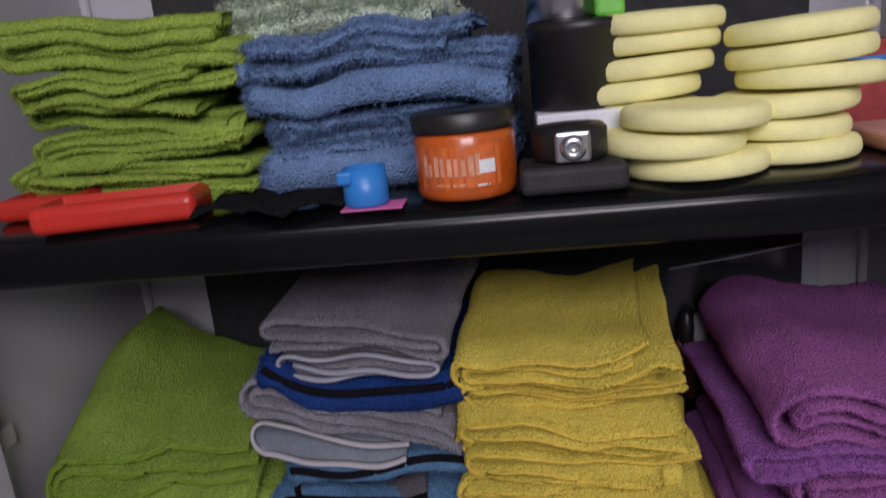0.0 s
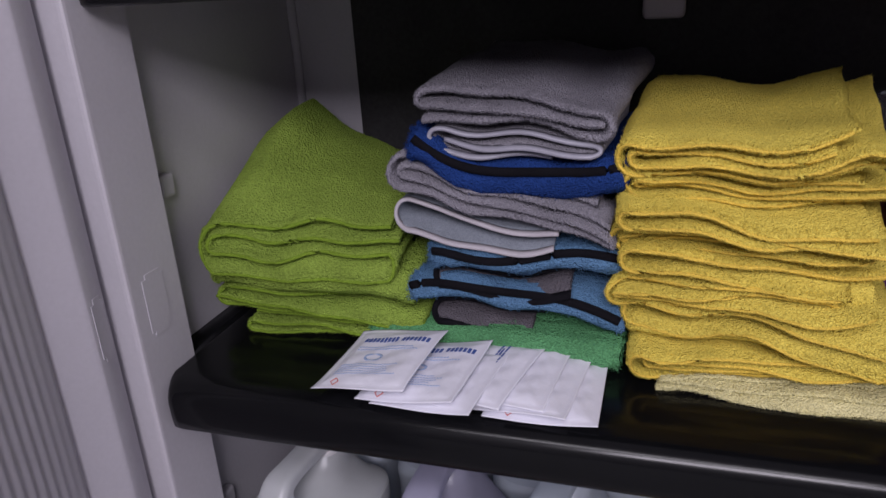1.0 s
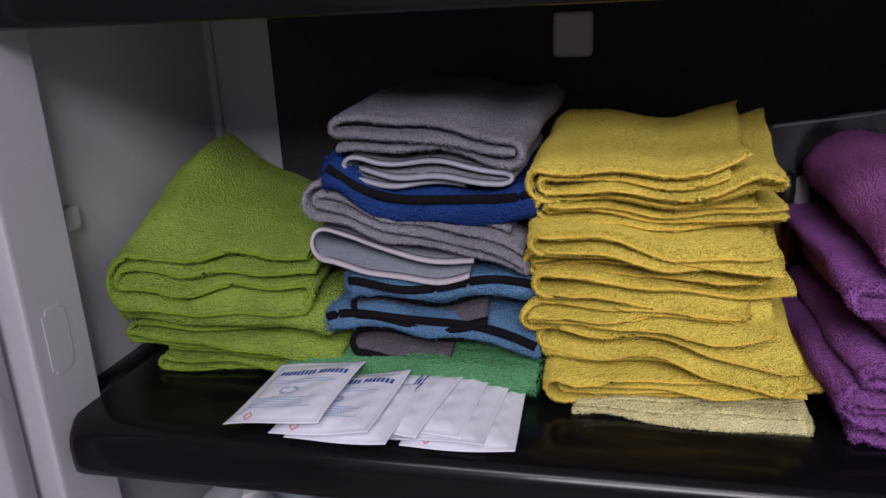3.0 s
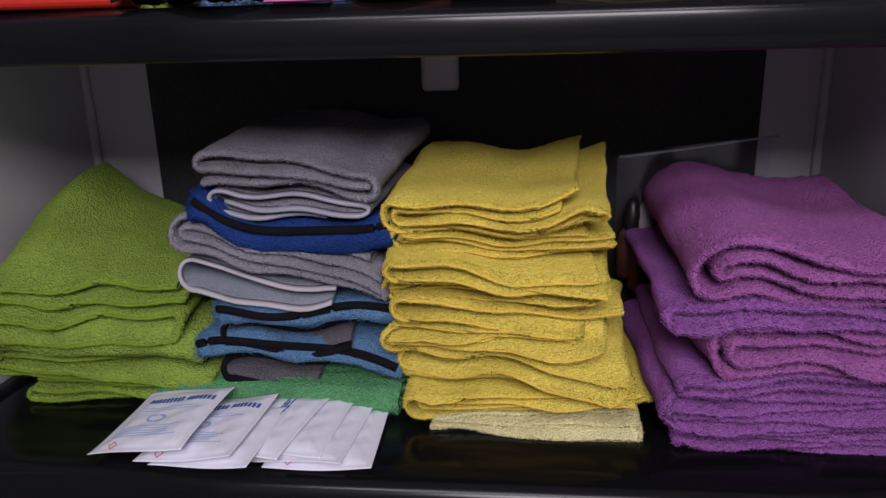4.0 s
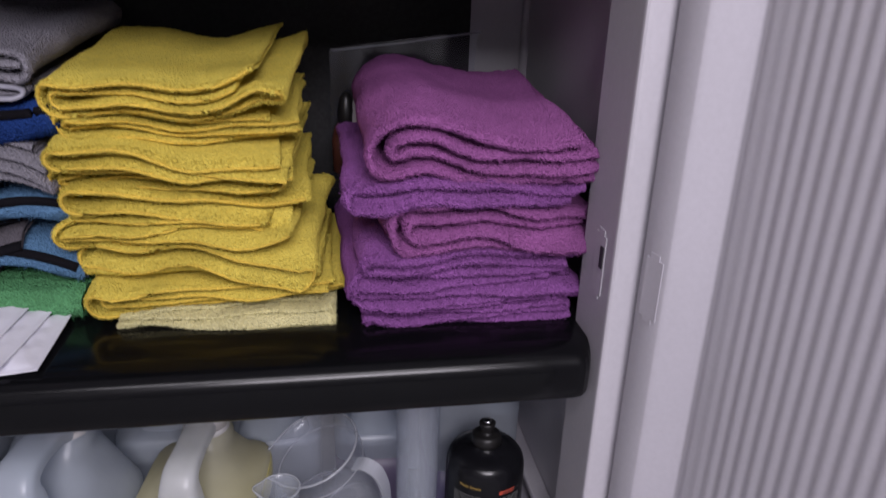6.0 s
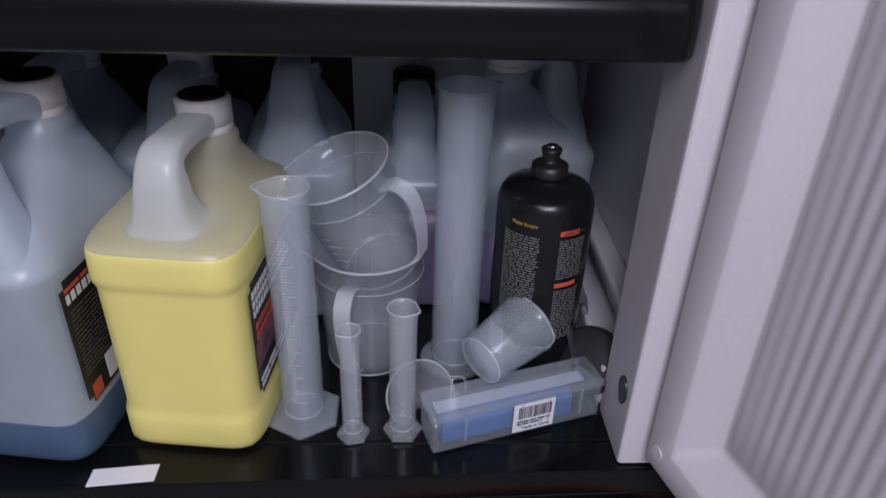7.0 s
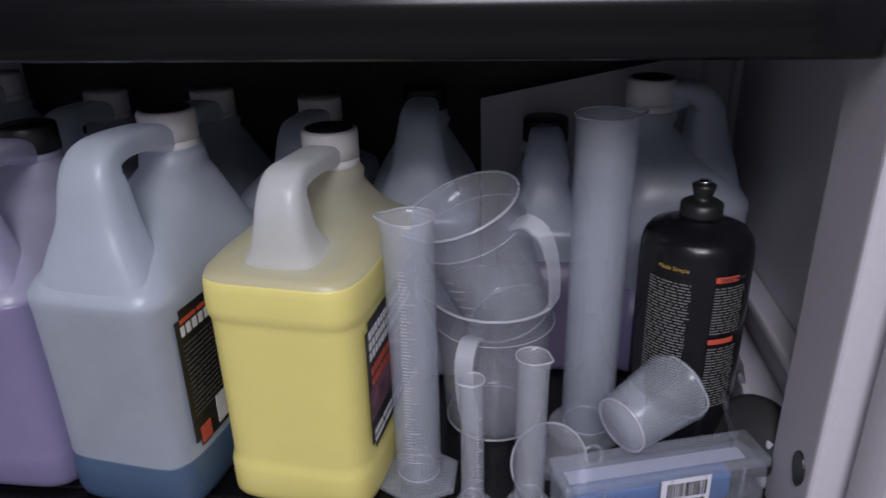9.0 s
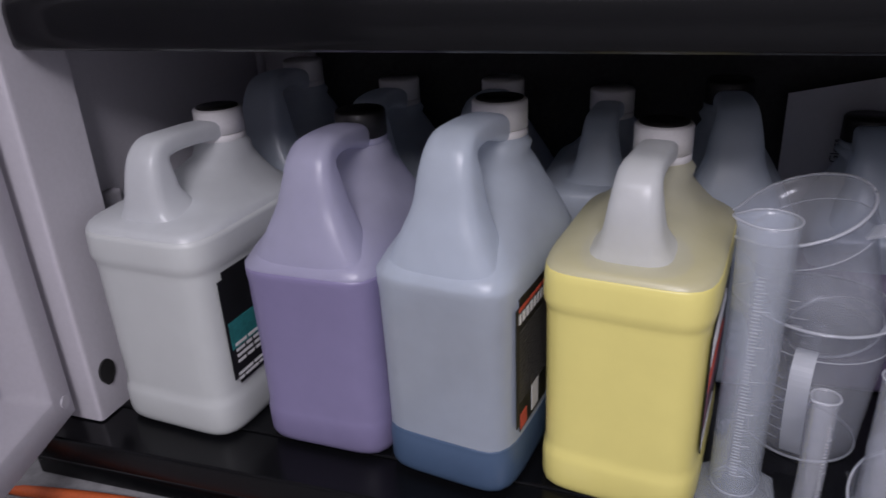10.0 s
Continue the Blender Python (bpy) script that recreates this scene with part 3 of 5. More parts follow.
def shelf(z, name, lip=1.0):
    prof = [(0.398, 0.0), (0.10, 0.0), (0.03, 0.0), (0.018, -0.0008), (0.011, -0.003), (0.005, -0.007), (0.0015, -0.012), (0.0, -0.018), (0.0005, -0.034), (0.002, -0.044),
            (0.005, -0.047), (0.012, -0.047), (0.016, -0.043), (0.018, -0.024), (0.398, -0.024)]
    prof = [(y, h * lip if y < 0.017 else h) for y, h in prof]
    bm = bmesh.new()
    lo_x, hi_x = -0.0046, WIDE + 0.0046
    xs = [lo_x + a for a in (0.0, 0.0012, 0.004, 0.009, 0.016)] + [0.016 + (WIDE - 0.032) * k / 24 for k in range(1, 24)] + [hi_x - a for a in (0.016, 0.009, 0.004, 0.0012, 0.0)]
    rows = []
    for x in xs:
        e = min(x - lo_x, hi_x - x)
        back = 0.014 * (1 - min(1.0, e / 0.014)) ** 2
        row = []
        for y, h in prof:
            k = max(0.0, 1 - y / 0.03)
            row.append(bm.verts.new((x, y + back * k, z + h - 0.35 * back * k * (1 if h > -0.02 else 0))))
        rows.append(row)
    for a, b in zip(rows, rows[1:]):
        for i in range(len(prof)):
            j = (i + 1) % len(prof)
            bm.faces.new((a[i], b[i], b[j], a[j]))
    bm.faces.new(rows[0])
    bm.faces.new(rows[-1])
    for lo, hi in ((-0.0345, lo_x), (hi_x, WIDE + 0.0345)):
        b2 = box_bm(lo, hi, 0.0625, 0.398, z - 0.024, z - 0.0002)
        me = bpy.data.meshes.new("tmp")
        b2.to_mesh(me)
        b2.free()
        bm.from_mesh(me)
        bpy.data.meshes.remove(me)
    ob = cab("shelf", bm, BLACK, name, True)
    me = ob.data
    me.polygons.foreach_set("use_smooth", [abs(p.normal.x) < 0.7 for p in me.polygons])
    return ob


shelf(0.0, "glossy black plastic shelf with a rounded front lip")
shelf(0.371, "glossy black plastic shelf with a rounded front lip", 0.81)
clip = box_bm(0.402, 0.447, 0.380, 0.3968, 0.282, 0.332, 0.006, 3)
cab("shelf_clip", clip, WHITE, "white clip under the back of the shelf")
# floor of the cabinet with its ledge and front face
cab("cabinet_floor", box_bm(-0.034, WIDE + 0.034, 0.022, 0.40, -0.43, -0.3978, 0.002), BLACK, "black cabinet floor")
for name, y0, y1, z0, z1 in (("front_ledge", -0.024, 0.0225, -0.4285, -0.3995), ("plinth", -0.022, 0.40, -0.4505, -0.4280)):
    bm = box_bm(-0.07, WIDE + 0.07, y0, y1, z0, z1, 0.0025)
    for w in bm.verts:
        if w.co.y < 0.0:
            w.co.y += (w.co.x - 0.45) * 0.026
    cab(name, bm, BLACK)


def door(side):
    """A moulded door, hinged at the front corner, with a rim, a bevel and an inner panel of upright ribs."""
    W, Z0, Z1, T = 0.43, -0.382, 0.86, 0.036
    us = [0, 0.002, 0.015, 0.028, 0.030, 0.032, 0.038, 0.044, 0.050, 0.053, 0.058, 0.062]
    pitch = 0.0122
    ribs = []
    u = 0.062
    while u < W - 0.062:
        ribs += [u + pitch * k / 8 for k in range(1, 9)]
        u += pitch
    us = us + [r for r in ribs if r < W - 0.063] + [W - a for a in reversed(us)]
    dz = [0, 0.002, 0.015, 0.028, 0.030, 0.032, 0.038, 0.044, 0.050, 0.053, 0.058, 0.062]
    zs = [Z0 + a for a in dz] + [Z0 + 0.062 + (Z1 - Z0 - 0.124) * k / 30 for k in range(1, 30)] + [Z1 - a for a in reversed(dz)]

    def depth(uu, zz):
        e = min(uu, W - uu, zz - Z0, Z1 - zz)
        if e < 0.002:
            w = 0.0015 * (1 - e / 0.002)
        elif e < 0.029:
            w = 0.0
        elif e < 0.052:
            w = 0.028 * (e - 0.029) / 0.023
        elif e < 0.058:
            w = 0.028
        else:
            k = min(1.0, (e - 0.058) / 0.03)
            w = 0.0255 + k * 0.00048 * math.sin(2 * math.pi * (uu - 0.062) / pitch)
        return w

    verts, faces = [], []
    nu = len(us)
    for zz in zs:
        for uu in us:
            verts.append((uu, depth(uu, zz), zz))
    for i in range(len(zs) - 1):
        for k in range(nu - 1):
            a = i * nu + k
            faces.append((a, a + 1, a + 1 + nu, a + nu))
    base = len(verts)
    for zz in (Z0, Z1):
        for uu in (0, W):
            verts.append((uu, T, zz))
    faces.append((base, base + 2, base + 3, base + 1))
    row0, row1 = list(range(nu)), list(range((len(zs) - 1) * nu, len(zs) * nu))
    faces.append(tuple(row0 + [base + 1, base]))
    faces.append(tuple(reversed(row1 + [base + 3, base + 2])))
    col0 = [i * nu for i in range(len(zs))]
    col1 = [i * nu + nu - 1 for i in range(len(zs))]
    faces.append(tuple(col0 + [base + 2, base]))
    faces.append(tuple(reversed(col1 + [base + 3, base + 1])))
    ang = radians(16 if side else -17)
    if side:
        ux, uy, wx, wy, ox = math.sin(ang), -math.cos(ang), math.cos(ang), math.sin(ang), WIDE + 0.024
    else:
        ux, uy, wx, wy, ox = -math.sin(ang), -math.cos(ang), -math.cos(ang), math.sin(ang), -0.024
    oy = -0.014
    m = Matrix(((ux, wx, 0, ox), (uy, wy, 0, oy), (0, 0, 1, 0.4505), (0, 0, 0, 1)))
    bm = bmesh.new()
    vs = [bm.verts.new(m @ Vector(v)) for v in verts]
    for face in faces:
        bm.faces.new([vs[i] for i in face])
    ob = part("door", bm, DOOR, cabinet, "open white ribbed plastic door", True)
    for q in ob.data.polygons:
        if len(q.vertices) > 4 or q.area > 0.05:
            q.use_smooth = False
    bm = plate(0.006, 0.025, -0.0007, 0.0006, 0.044, 0.103, "y")
    bm.transform(m)
    part("cover_plate", bm, DOOR, ob)
    vv, ff = revolve([(0.0065, 0.0), (0.0065, 0.0012), (0.005, 0.0018)], 20)
    mm = m @ pose(0.014, -0.0016, -0.362, -90, 0, 0)
    bm = bmesh.new()
    vs = [bm.verts.new(mm @ Vector(v)) for v in vv]
    for face in ff:
        bm.faces.new([vs[i] for i in face])
    part("rivet", bm, WHITE, ob)
    return ob


door(0)
door(1)
sticker = part("sticker", box_bm(0.380, 0.436, -0.0225, -0.0035, -0.4140, -0.4130, 0.0002), PAPER)
for v in sticker.data.vertices:
    v.co.y += (v.co.x - 0.4) * 0.10
tagged(sticker, "blank white paper sticker with a torn corner on the ledge", "sticker")

pts = smooth_path([(-0.3, -0.12, -0.445), (0.0, -0.056, -0.445), (0.30, -0.038, -0.445), (0.50, -0.029, -0.445), (0.66, -0.035, -0.445), (0.80, -0.036, -0.445), (0.86, -0.027, -0.445), (0.93, -0.006, -0.445), (1.05, -0.06, -0.445), (1.3, -0.2, -0.445)], 10)
vv, ff = tube(pts, 0.0055, 10)
ob = mesh_object("extension_cable", vv, ff, CABLE)
tagged(ob, "orange extension cable lying on the floor in front of the cabinet", "cable")


# ---- jugs ----
def jug(name, label, m, high=0.285, wide=0.125, deep=0.19, style="band", liquid=None, level=0.2, cap=CAPWHITE, cap_top=None, labelled=None,
        shell=HDPE, group="gallon jugs on the cabinet floor"):
    thing = empty(name, m, label, "jug", group)
    hx, hy = wide / 2, deep / 2
    s = high / 0.285
    ny = 0.050 * deep / 0.19
    nr = 0.0205
    if style == "band":
        st = [(0.93, 0.0, 6.6), (0.965, 0.0015, 6.6), (0.99, 0.005, 6.6), (1.0, 0.011, 6.6), (1.0, 0.031, 6.6), (0.990, 0.036, 6.6), (0.974, 0.040, 6.6), (0.970, 0.046, 6.6), (0.973, 0.10, 6.6), (0.978, 0.164, 6.6),
              (0.981, 0.168, 6.6), (0.988, 0.1715, 6.6), (1.006, 0.175, 6.6), (1.010, 0.181, 6.6), (1.010, 0.197, 6.2), (1.003, 0.2025, 6), (0.982, 0.2065, 6), (0.945, 0.2095, 5.4)]
        dome = [(0.88, 0.2125, 0.10, 4.6), (0.78, 0.2165, 0.28, 3.8), (0.64, 0.2240, 0.55, 3.2), (0.50, 0.2325, 0.80, 2.6), (0.40, 0.2405, 0.95, 2.2)]
    else:
        st = [(0.90, 0.0, 6.2), (0.945, 0.0015, 6.2), (0.975, 0.005, 6.2), (0.99, 0.011, 6.2), (0.993, 0.031, 6.2), (0.985, 0.036, 6.2), (0.976, 0.040, 6.2), (0.976, 0.10, 6.2), (0.988, 0.166, 6.2), (1.0, 0.171, 6), (1.0, 0.175, 6), (0.990, 0.180, 6.5)]
        dome = [(0.955, 0.187, 0.06, 5.4), (0.88, 0.197, 0.20, 4.6), (0.77, 0.208, 0.42, 3.8), (0.63, 0.2205, 0.70, 3.0), (0.50, 0.2325, 0.90, 2.5), (0.40, 0.2415, 0.97, 2.2)]
    secs = [(hx * k, hy * k, z * s, 0.0, p) for k, z, p in st]
    for k, z, c, p in dome:
        secs.append((hx * k, hy * k * (1 - 0.15 * c), z * s, ny * c, p))
    secs += [(nr * 1.35, nr * 1.35, 0.2495 * s, ny, 2.0), (nr * 1.12, nr * 1.12, 0.256 * s, ny, 2.0), (nr, nr, 0.259 * s, ny, 2.0), (nr, nr, 0.272 * s, ny, 2.0)]

    def between(level_z):
        for a, b in zip(secs, secs[1:]):
            if a[2] <= level_z <= b[2]:
                k = (level_z - a[2]) / max(1e-6, b[2] - a[2])
                return tuple(a[i] + (b[i] - a[i]) * k for i in range(5))
        return secs[-1]

    # the empty upper part of the bottle, and below it the part that the liquid fills
    cut = level if liquid is not None else 0.0
    upper = [q for q in secs if q[2] > cut + 0.0005]
    if liquid is not None:
        upper = [between(cut)] + upper
        lower = [q for q in secs if q[2] < cut - 0.0005] + [between(cut)]
        vv, ff = loft([oval(a, b, z, 0, c, p, 64) for a, b, z, c, p in lower])
        mesh_object("filled_part", vv, ff, liquid, thing, "lower part of the bottle tinted by its liquid")
    vv, ff = loft([oval(a, b, z, 0, c, p, 64) for a, b, z, c, p in upper], (liquid is None, True))
    mesh_object("bottle", vv, ff, shell, thing, "milky translucent plastic")
    # handle: a broad column rising from the front shoulder and bending back to the neck
    fy = -hy
    if style == "band":
        crest = 0.271 * s
        ctl = [(fy + 0.046, 0.190 * s, 0.050, 0.031), (fy + 0.044, 0.203 * s, 0.042, 0.030), (fy + 0.041, 0.2125 * s, 0.0350, 0.0270), (fy + 0.0395, 0.2205 * s, 0.0275, 0.0235), (fy + 0.038, 0.233 * s, 0.0222, 0.0190), (fy + 0.039, crest - 0.019, 0.0190, 0.0155), (fy + 0.042, crest - 0.008, 0.0172, 0.0125),
               (fy + 0.051, crest - 0.001, 0.0160, 0.0105), (fy + 0.074, crest, 0.0150, 0.0092), (ny - nr - 0.012, crest - 0.002, 0.015, 0.0095), (ny - nr * 0.5, crest - 0.006, 0.015, 0.010)]
    else:
        crest = 0.272 * s
        ctl = [(fy + 0.030, 0.171 * s, hx * 0.90, 0.0255), (fy + 0.033, 0.188 * s, hx * 0.76, 0.0265), (fy + 0.036, 0.207 * s, hx * 0.61, 0.0245), (fy + 0.039, 0.228 * s, hx * 0.46, 0.0205), (fy + 0.041, crest - 0.022, 0.0235, 0.0170), (fy + 0.044, crest - 0.009, 0.0205, 0.0135), (fy + 0.054, crest - 0.001, 0.0185, 0.0110),
               (fy + 0.078, crest + 0.001, 0.0170, 0.0098), (ny - nr - 0.010, crest - 0.003, 0.0165, 0.0110), (ny - nr * 0.5, crest - 0.012, 0.0160, 0.0115)]
    line = smooth_path([(0, a, b) for a, b, _, _ in ctl], 6)
    size = smooth_path([(c, d, 0) for _, _, c, d in ctl], 6)
    rings = []
    for i, q in enumerate(line):
        d = (line[min(i + 1, len(line) - 1)] - line[max(i - 1, 0)]).normalized()
        nrm = Vector((0, -d.z, d.y))
        ring = []
        for x, y, _ in oval(size[i].x, size[i].y, 0, 0, 0, 3.6, 32):
            w = q + Vector((x, 0, 0)) + nrm * y
            ring.append(tuple(w))
        rings.append(ring)
    vv, ff = loft(rings)
    mesh_object("handle", vv, ff, HDPEFULL if shell is HDPEYELLOW else shell, thing, "hollow moulded handle")
    # the cap, with fine ribs and a top disc
    cr, z0 = 0.0235, 0.262 * s
    z1 = z0 + 0.024
    rings = []
    for z, k in ((z0, 1.0), (z1 - 0.002, 1.0), (z1, 0.94)):
        rings.append([((cr * k + 0.0005 * (j % 2)) * math.cos(2 * math.pi * j / 72), ny + (cr * k + 0.0005 * (j % 2)) * math.sin(2 * math.pi * j / 72), z) for j in range(72)])
    vv, ff = loft(rings)
    c = mesh_object("cap", vv, ff, cap, thing, "ribbed screw cap")
    if cap_top is not None:
        vv, ff = revolve([(0.0205, z1 + 0.0002), (0.0205, z1 + 0.0012)], 32, 0, ny)
        mesh_object("cap_disc", vv, ff, cap_top, c, "dark disc on the cap")
    vv, ff = revolve([(nr + 0.002, z0 - 0.008), (nr + 0.0035, z0 - 0.006), (nr + 0.0035, z0 - 0.002), (nr + 0.002, z0 - 0.0005)], 36, 0, ny)
    mesh_object("tamper_ring", vv, ff, shell if cap is CAPBLACK else cap, thing)
    if labelled:
        labelled(thing, hx * 0.974, hy, s)
    return thing


def label_plane(x):
    """The right side of a jug: u runs back along the side, v up."""
    return Matrix(((0, 0, 1, x), (1, 0, 0, 0), (0, 1, 0, 0), (0, 0, 0, 1)))


def bars(parent, m, u0, u1, v0, v1, rows, mat, rng, gap=0.45, letters=False, depth=0.0006):
    """Lines of unreadable print as one plain mesh of bars."""
    bm = bmesh.new()
    hgt = (v1 - v0) / rows
    for r in range(rows):
        v = v1 - (r + 1) * hgt
        u = u0
        end = u0 + (u1 - u0) * (0.72 + 0.28 * rng.random())
        while u < end:
            w = hgt * (0.38 + 0.25 * rng.random()) if letters else hgt * (1.2 + 3.2 * rng.random())
            w = min(w, end - u)
            if w < hgt * 0.2:
                break
            b = box_bm(u, u + w, v, v + hgt * (1 - gap), depth, depth + 0.0003)
            me = bpy.data.meshes.new("tmp")
            b.to_mesh(me)
            b.free()
            bm.from_mesh(me)
            bpy.data.meshes.remove(me)
            u += w + hgt * (0.26 if letters else 0.45)
    bm.transform(m)
    return part("print", bm, mat, parent)


def side_label(kind):
    def make(thing, x, hy, s):
        rng = random.Random(kind)
        m = label_plane(x + 0.0004)
        v0, v1 = (0.050 * s, 0.166 * s)
        u0, u1 = -hy + 0.022, hy - 0.022
        bm = box_bm(u0, u1, v0, v1, 0, 0.0006)
        bmesh.ops.bevel(bm, geom=[e for e in bm.edges if abs(e.verts[0].co.z - e.verts[1].co.z) > 0.0003], offset=0.007, segments=4, affect="EDGES")
        bm.transform(m)
        lab = part("label", bm, LABEL, thing, "black printed paper label")
        if kind == "yellow":
            bars(lab, m, u0 + 0.006, u1 - 0.02, v1 - 0.034, v1 - 0.006, 3, INKWHITE, rng, 0.3, True)
            bars(lab, m, u0 + 0.008, u1 - 0.02, v1 - 0.058, v1 - 0.038, 2, INKRED, rng, 0.35, True)
            slab(u0 + 0.002, u1 - 0.002, v0 + 0.030, v0 + 0.056, 0.0006, m, PICTURE, "picture", lab)
            bars(lab, m, u0 + 0.006, u1 - 0.05, v0 + 0.006, v0 + 0.020, 2, INKWHITE, rng)
        elif kind == "blue":
            bars(lab, m, u0 + 0.006, u1 - 0.05, v1 - 0.011, v1 - 0.005, 1, INKRED, rng)
            bars(lab, m, u0 + 0.006, u1 - 0.03, v1 - 0.022, v1 - 0.012, 1, INKWHITE, rng, 0.15, True)
            bars(lab, m, u0 + 0.006, u1 - 0.01, v0 + 0.030, v1 - 0.026, 16, INKGREY, rng, 0.8)
            slab(u0 + 0.008, u0 + 0.022, v0 + 0.002, v0 + 0.017, 0.0006, m, INKRED, "mark", lab)
            slab(u0 + 0.034, u0 + 0.05, v0 + 0.004, v0 + 0.03, 0.0006, m, INKWHITE, "code_panel", lab)
        elif kind == "white":
            slab(u0 + 0.004, u1 - 0.004, v0 + 0.038, v0 + 0.066, 0.0006, m, INKTEAL, "colour_field", lab)
            bars(lab, m, u0 + 0.008, u1 - 0.03, v0 + 0.022, v0 + 0.046, 4, INKWHITE, rng, 0.5, depth=0.0011)
            bars(lab, m, u0 + 0.006, u1 - 0.03, v0 + 0.004, v0 + 0.014, 2, INKWHITE, rng)
        else:
            bars(lab, m, u0 + 0.004, u1 - 0.03, v1 - 0.030, v1 - 0.004, 2, INKWHITE, rng, 0.25, True)
            bars(lab, m, u0 + 0.004, u1 - 0.03, v1 - 0.062, v1 - 0.036, 2, INKRED, rng, 0.3, True)
            slab(u0 + 0.002, u1 - 0.002, v0 + 0.02, v0 + 0.05, 0.0006, m, PICTURE, "picture", lab)
            bars(lab, m, u0 + 0.004, u1 - 0.04, v0 + 0.004, v0 + 0.014, 2, INKWHITE, rng)
        return lab
    return make


FLOORZ = -0.4118
jug("jug", "white gallon jug full of white liquid with a black side label", pose(0.047, 0.096, FLOORZ, 0, 0, -4), 0.288, 0.138, 0.185, "band", LIQ_W, 0.205, CAPWHITE, CAPBLACK, side_label("white"), HDPEFULL)
jug("jug", "gallon jug of violet liquid with a black cap", pose(0.200, 0.106, FLOORZ, 0, 0, -1), 0.288, 0.133, 0.185, "slant", LIQ_P, 0.180, CAPBLACK, None, side_label("violet"), HDPELILAC)
jug("jug", "tall milky gallon jug holding a little dark blue liquid", pose(0.333, 0.093, FLOORZ, 0, 0, -8), 0.306, 0.123, 0.185, "slant", LIQ_B, 0.046, CAPWHITE, CAPBLACK, side_label("blue"))
jug("jug", "gallon jug full of yellow liquid with a white cap", pose(0.470, 0.107, FLOORZ, 0, 0, -6.5), 0.285, 0.129, 0.185, "band", LIQ_Y, 0.204, CAPWHITE, CAPBLACK, side_label("yellow"), HDPEYELLOW)
# the back row
jug("jug", "half empty milky gallon jug at the back of the cabinet", pose(0.035, 0.302, FLOORZ, 0, 0, 0), 0.300, 0.122, 0.18, "slant", LIQ_B, 0.09)
jug("jug", "milky gallon jug with a white cap at the back", pose(0.162, 0.302, FLOORZ, 0, 0, 0), 0.278, 0.122, 0.18, "slant", LIQ_M, 0.10)
jug("jug", "milky gallon jug with no label in the back row", pose(0.290, 0.300, FLOORZ, 0, 0, 0), 0.280, 0.122, 0.18, "slant", LIQ_M, 0.12)
jug("jug", "milky gallon jug with a narrow neck in the back row", pose(0.412, 0.304, FLOORZ, 0, 0, 0), 0.270, 0.120, 0.18, "band", LIQ_M, 0.12)
jug("jug", "empty milky gallon jug with a black cap beside the cups", pose(0.534, 0.302, FLOORZ, 0, 0, 4), 0.283, 0.118, 0.18, "slant", None, 0, CAPBLACK)
jug("jug", "milky gallon jug of mauve liquid with a black cap", pose(0.662, 0.300, FLOORZ, 0, 0, 0), 0.250, 0.10, 0.13, "slant", LIQ_M, 0.13, CAPBLACK)
jug("jug", "large milky jug with a pale violet tint by the side wall", pose(0.796, 0.300, FLOORZ, 0, 0, 90), 0.302, 0.13, 0.125, "slant", LIQ_P, 0.10, CAPWHITE, CAPBLACK)

# sheet of card leaning behind the jugs, with a word printed up its side
bm = bmesh.new()
c = [bm.verts.new(p) for p in ((0.592, 0.368, -0.41), (0.825, 0.368, -0.41), (0.825, 0.376, -0.098), (0.590, 0.376, -0.147))]
bm.faces.new(c)
bmesh.ops.solidify(bm, geom=bm.faces[:], thickness=0.002)
card = part("card_sheet", bm, PAPER)
tagged(card, "white card sheet with a slanting top leaning on the back", "card")
text_mesh("word", "Gloss", 0.0115, pose(0.645, 0.3665, -0.217, 90, -90, 0), INKDARK, card)


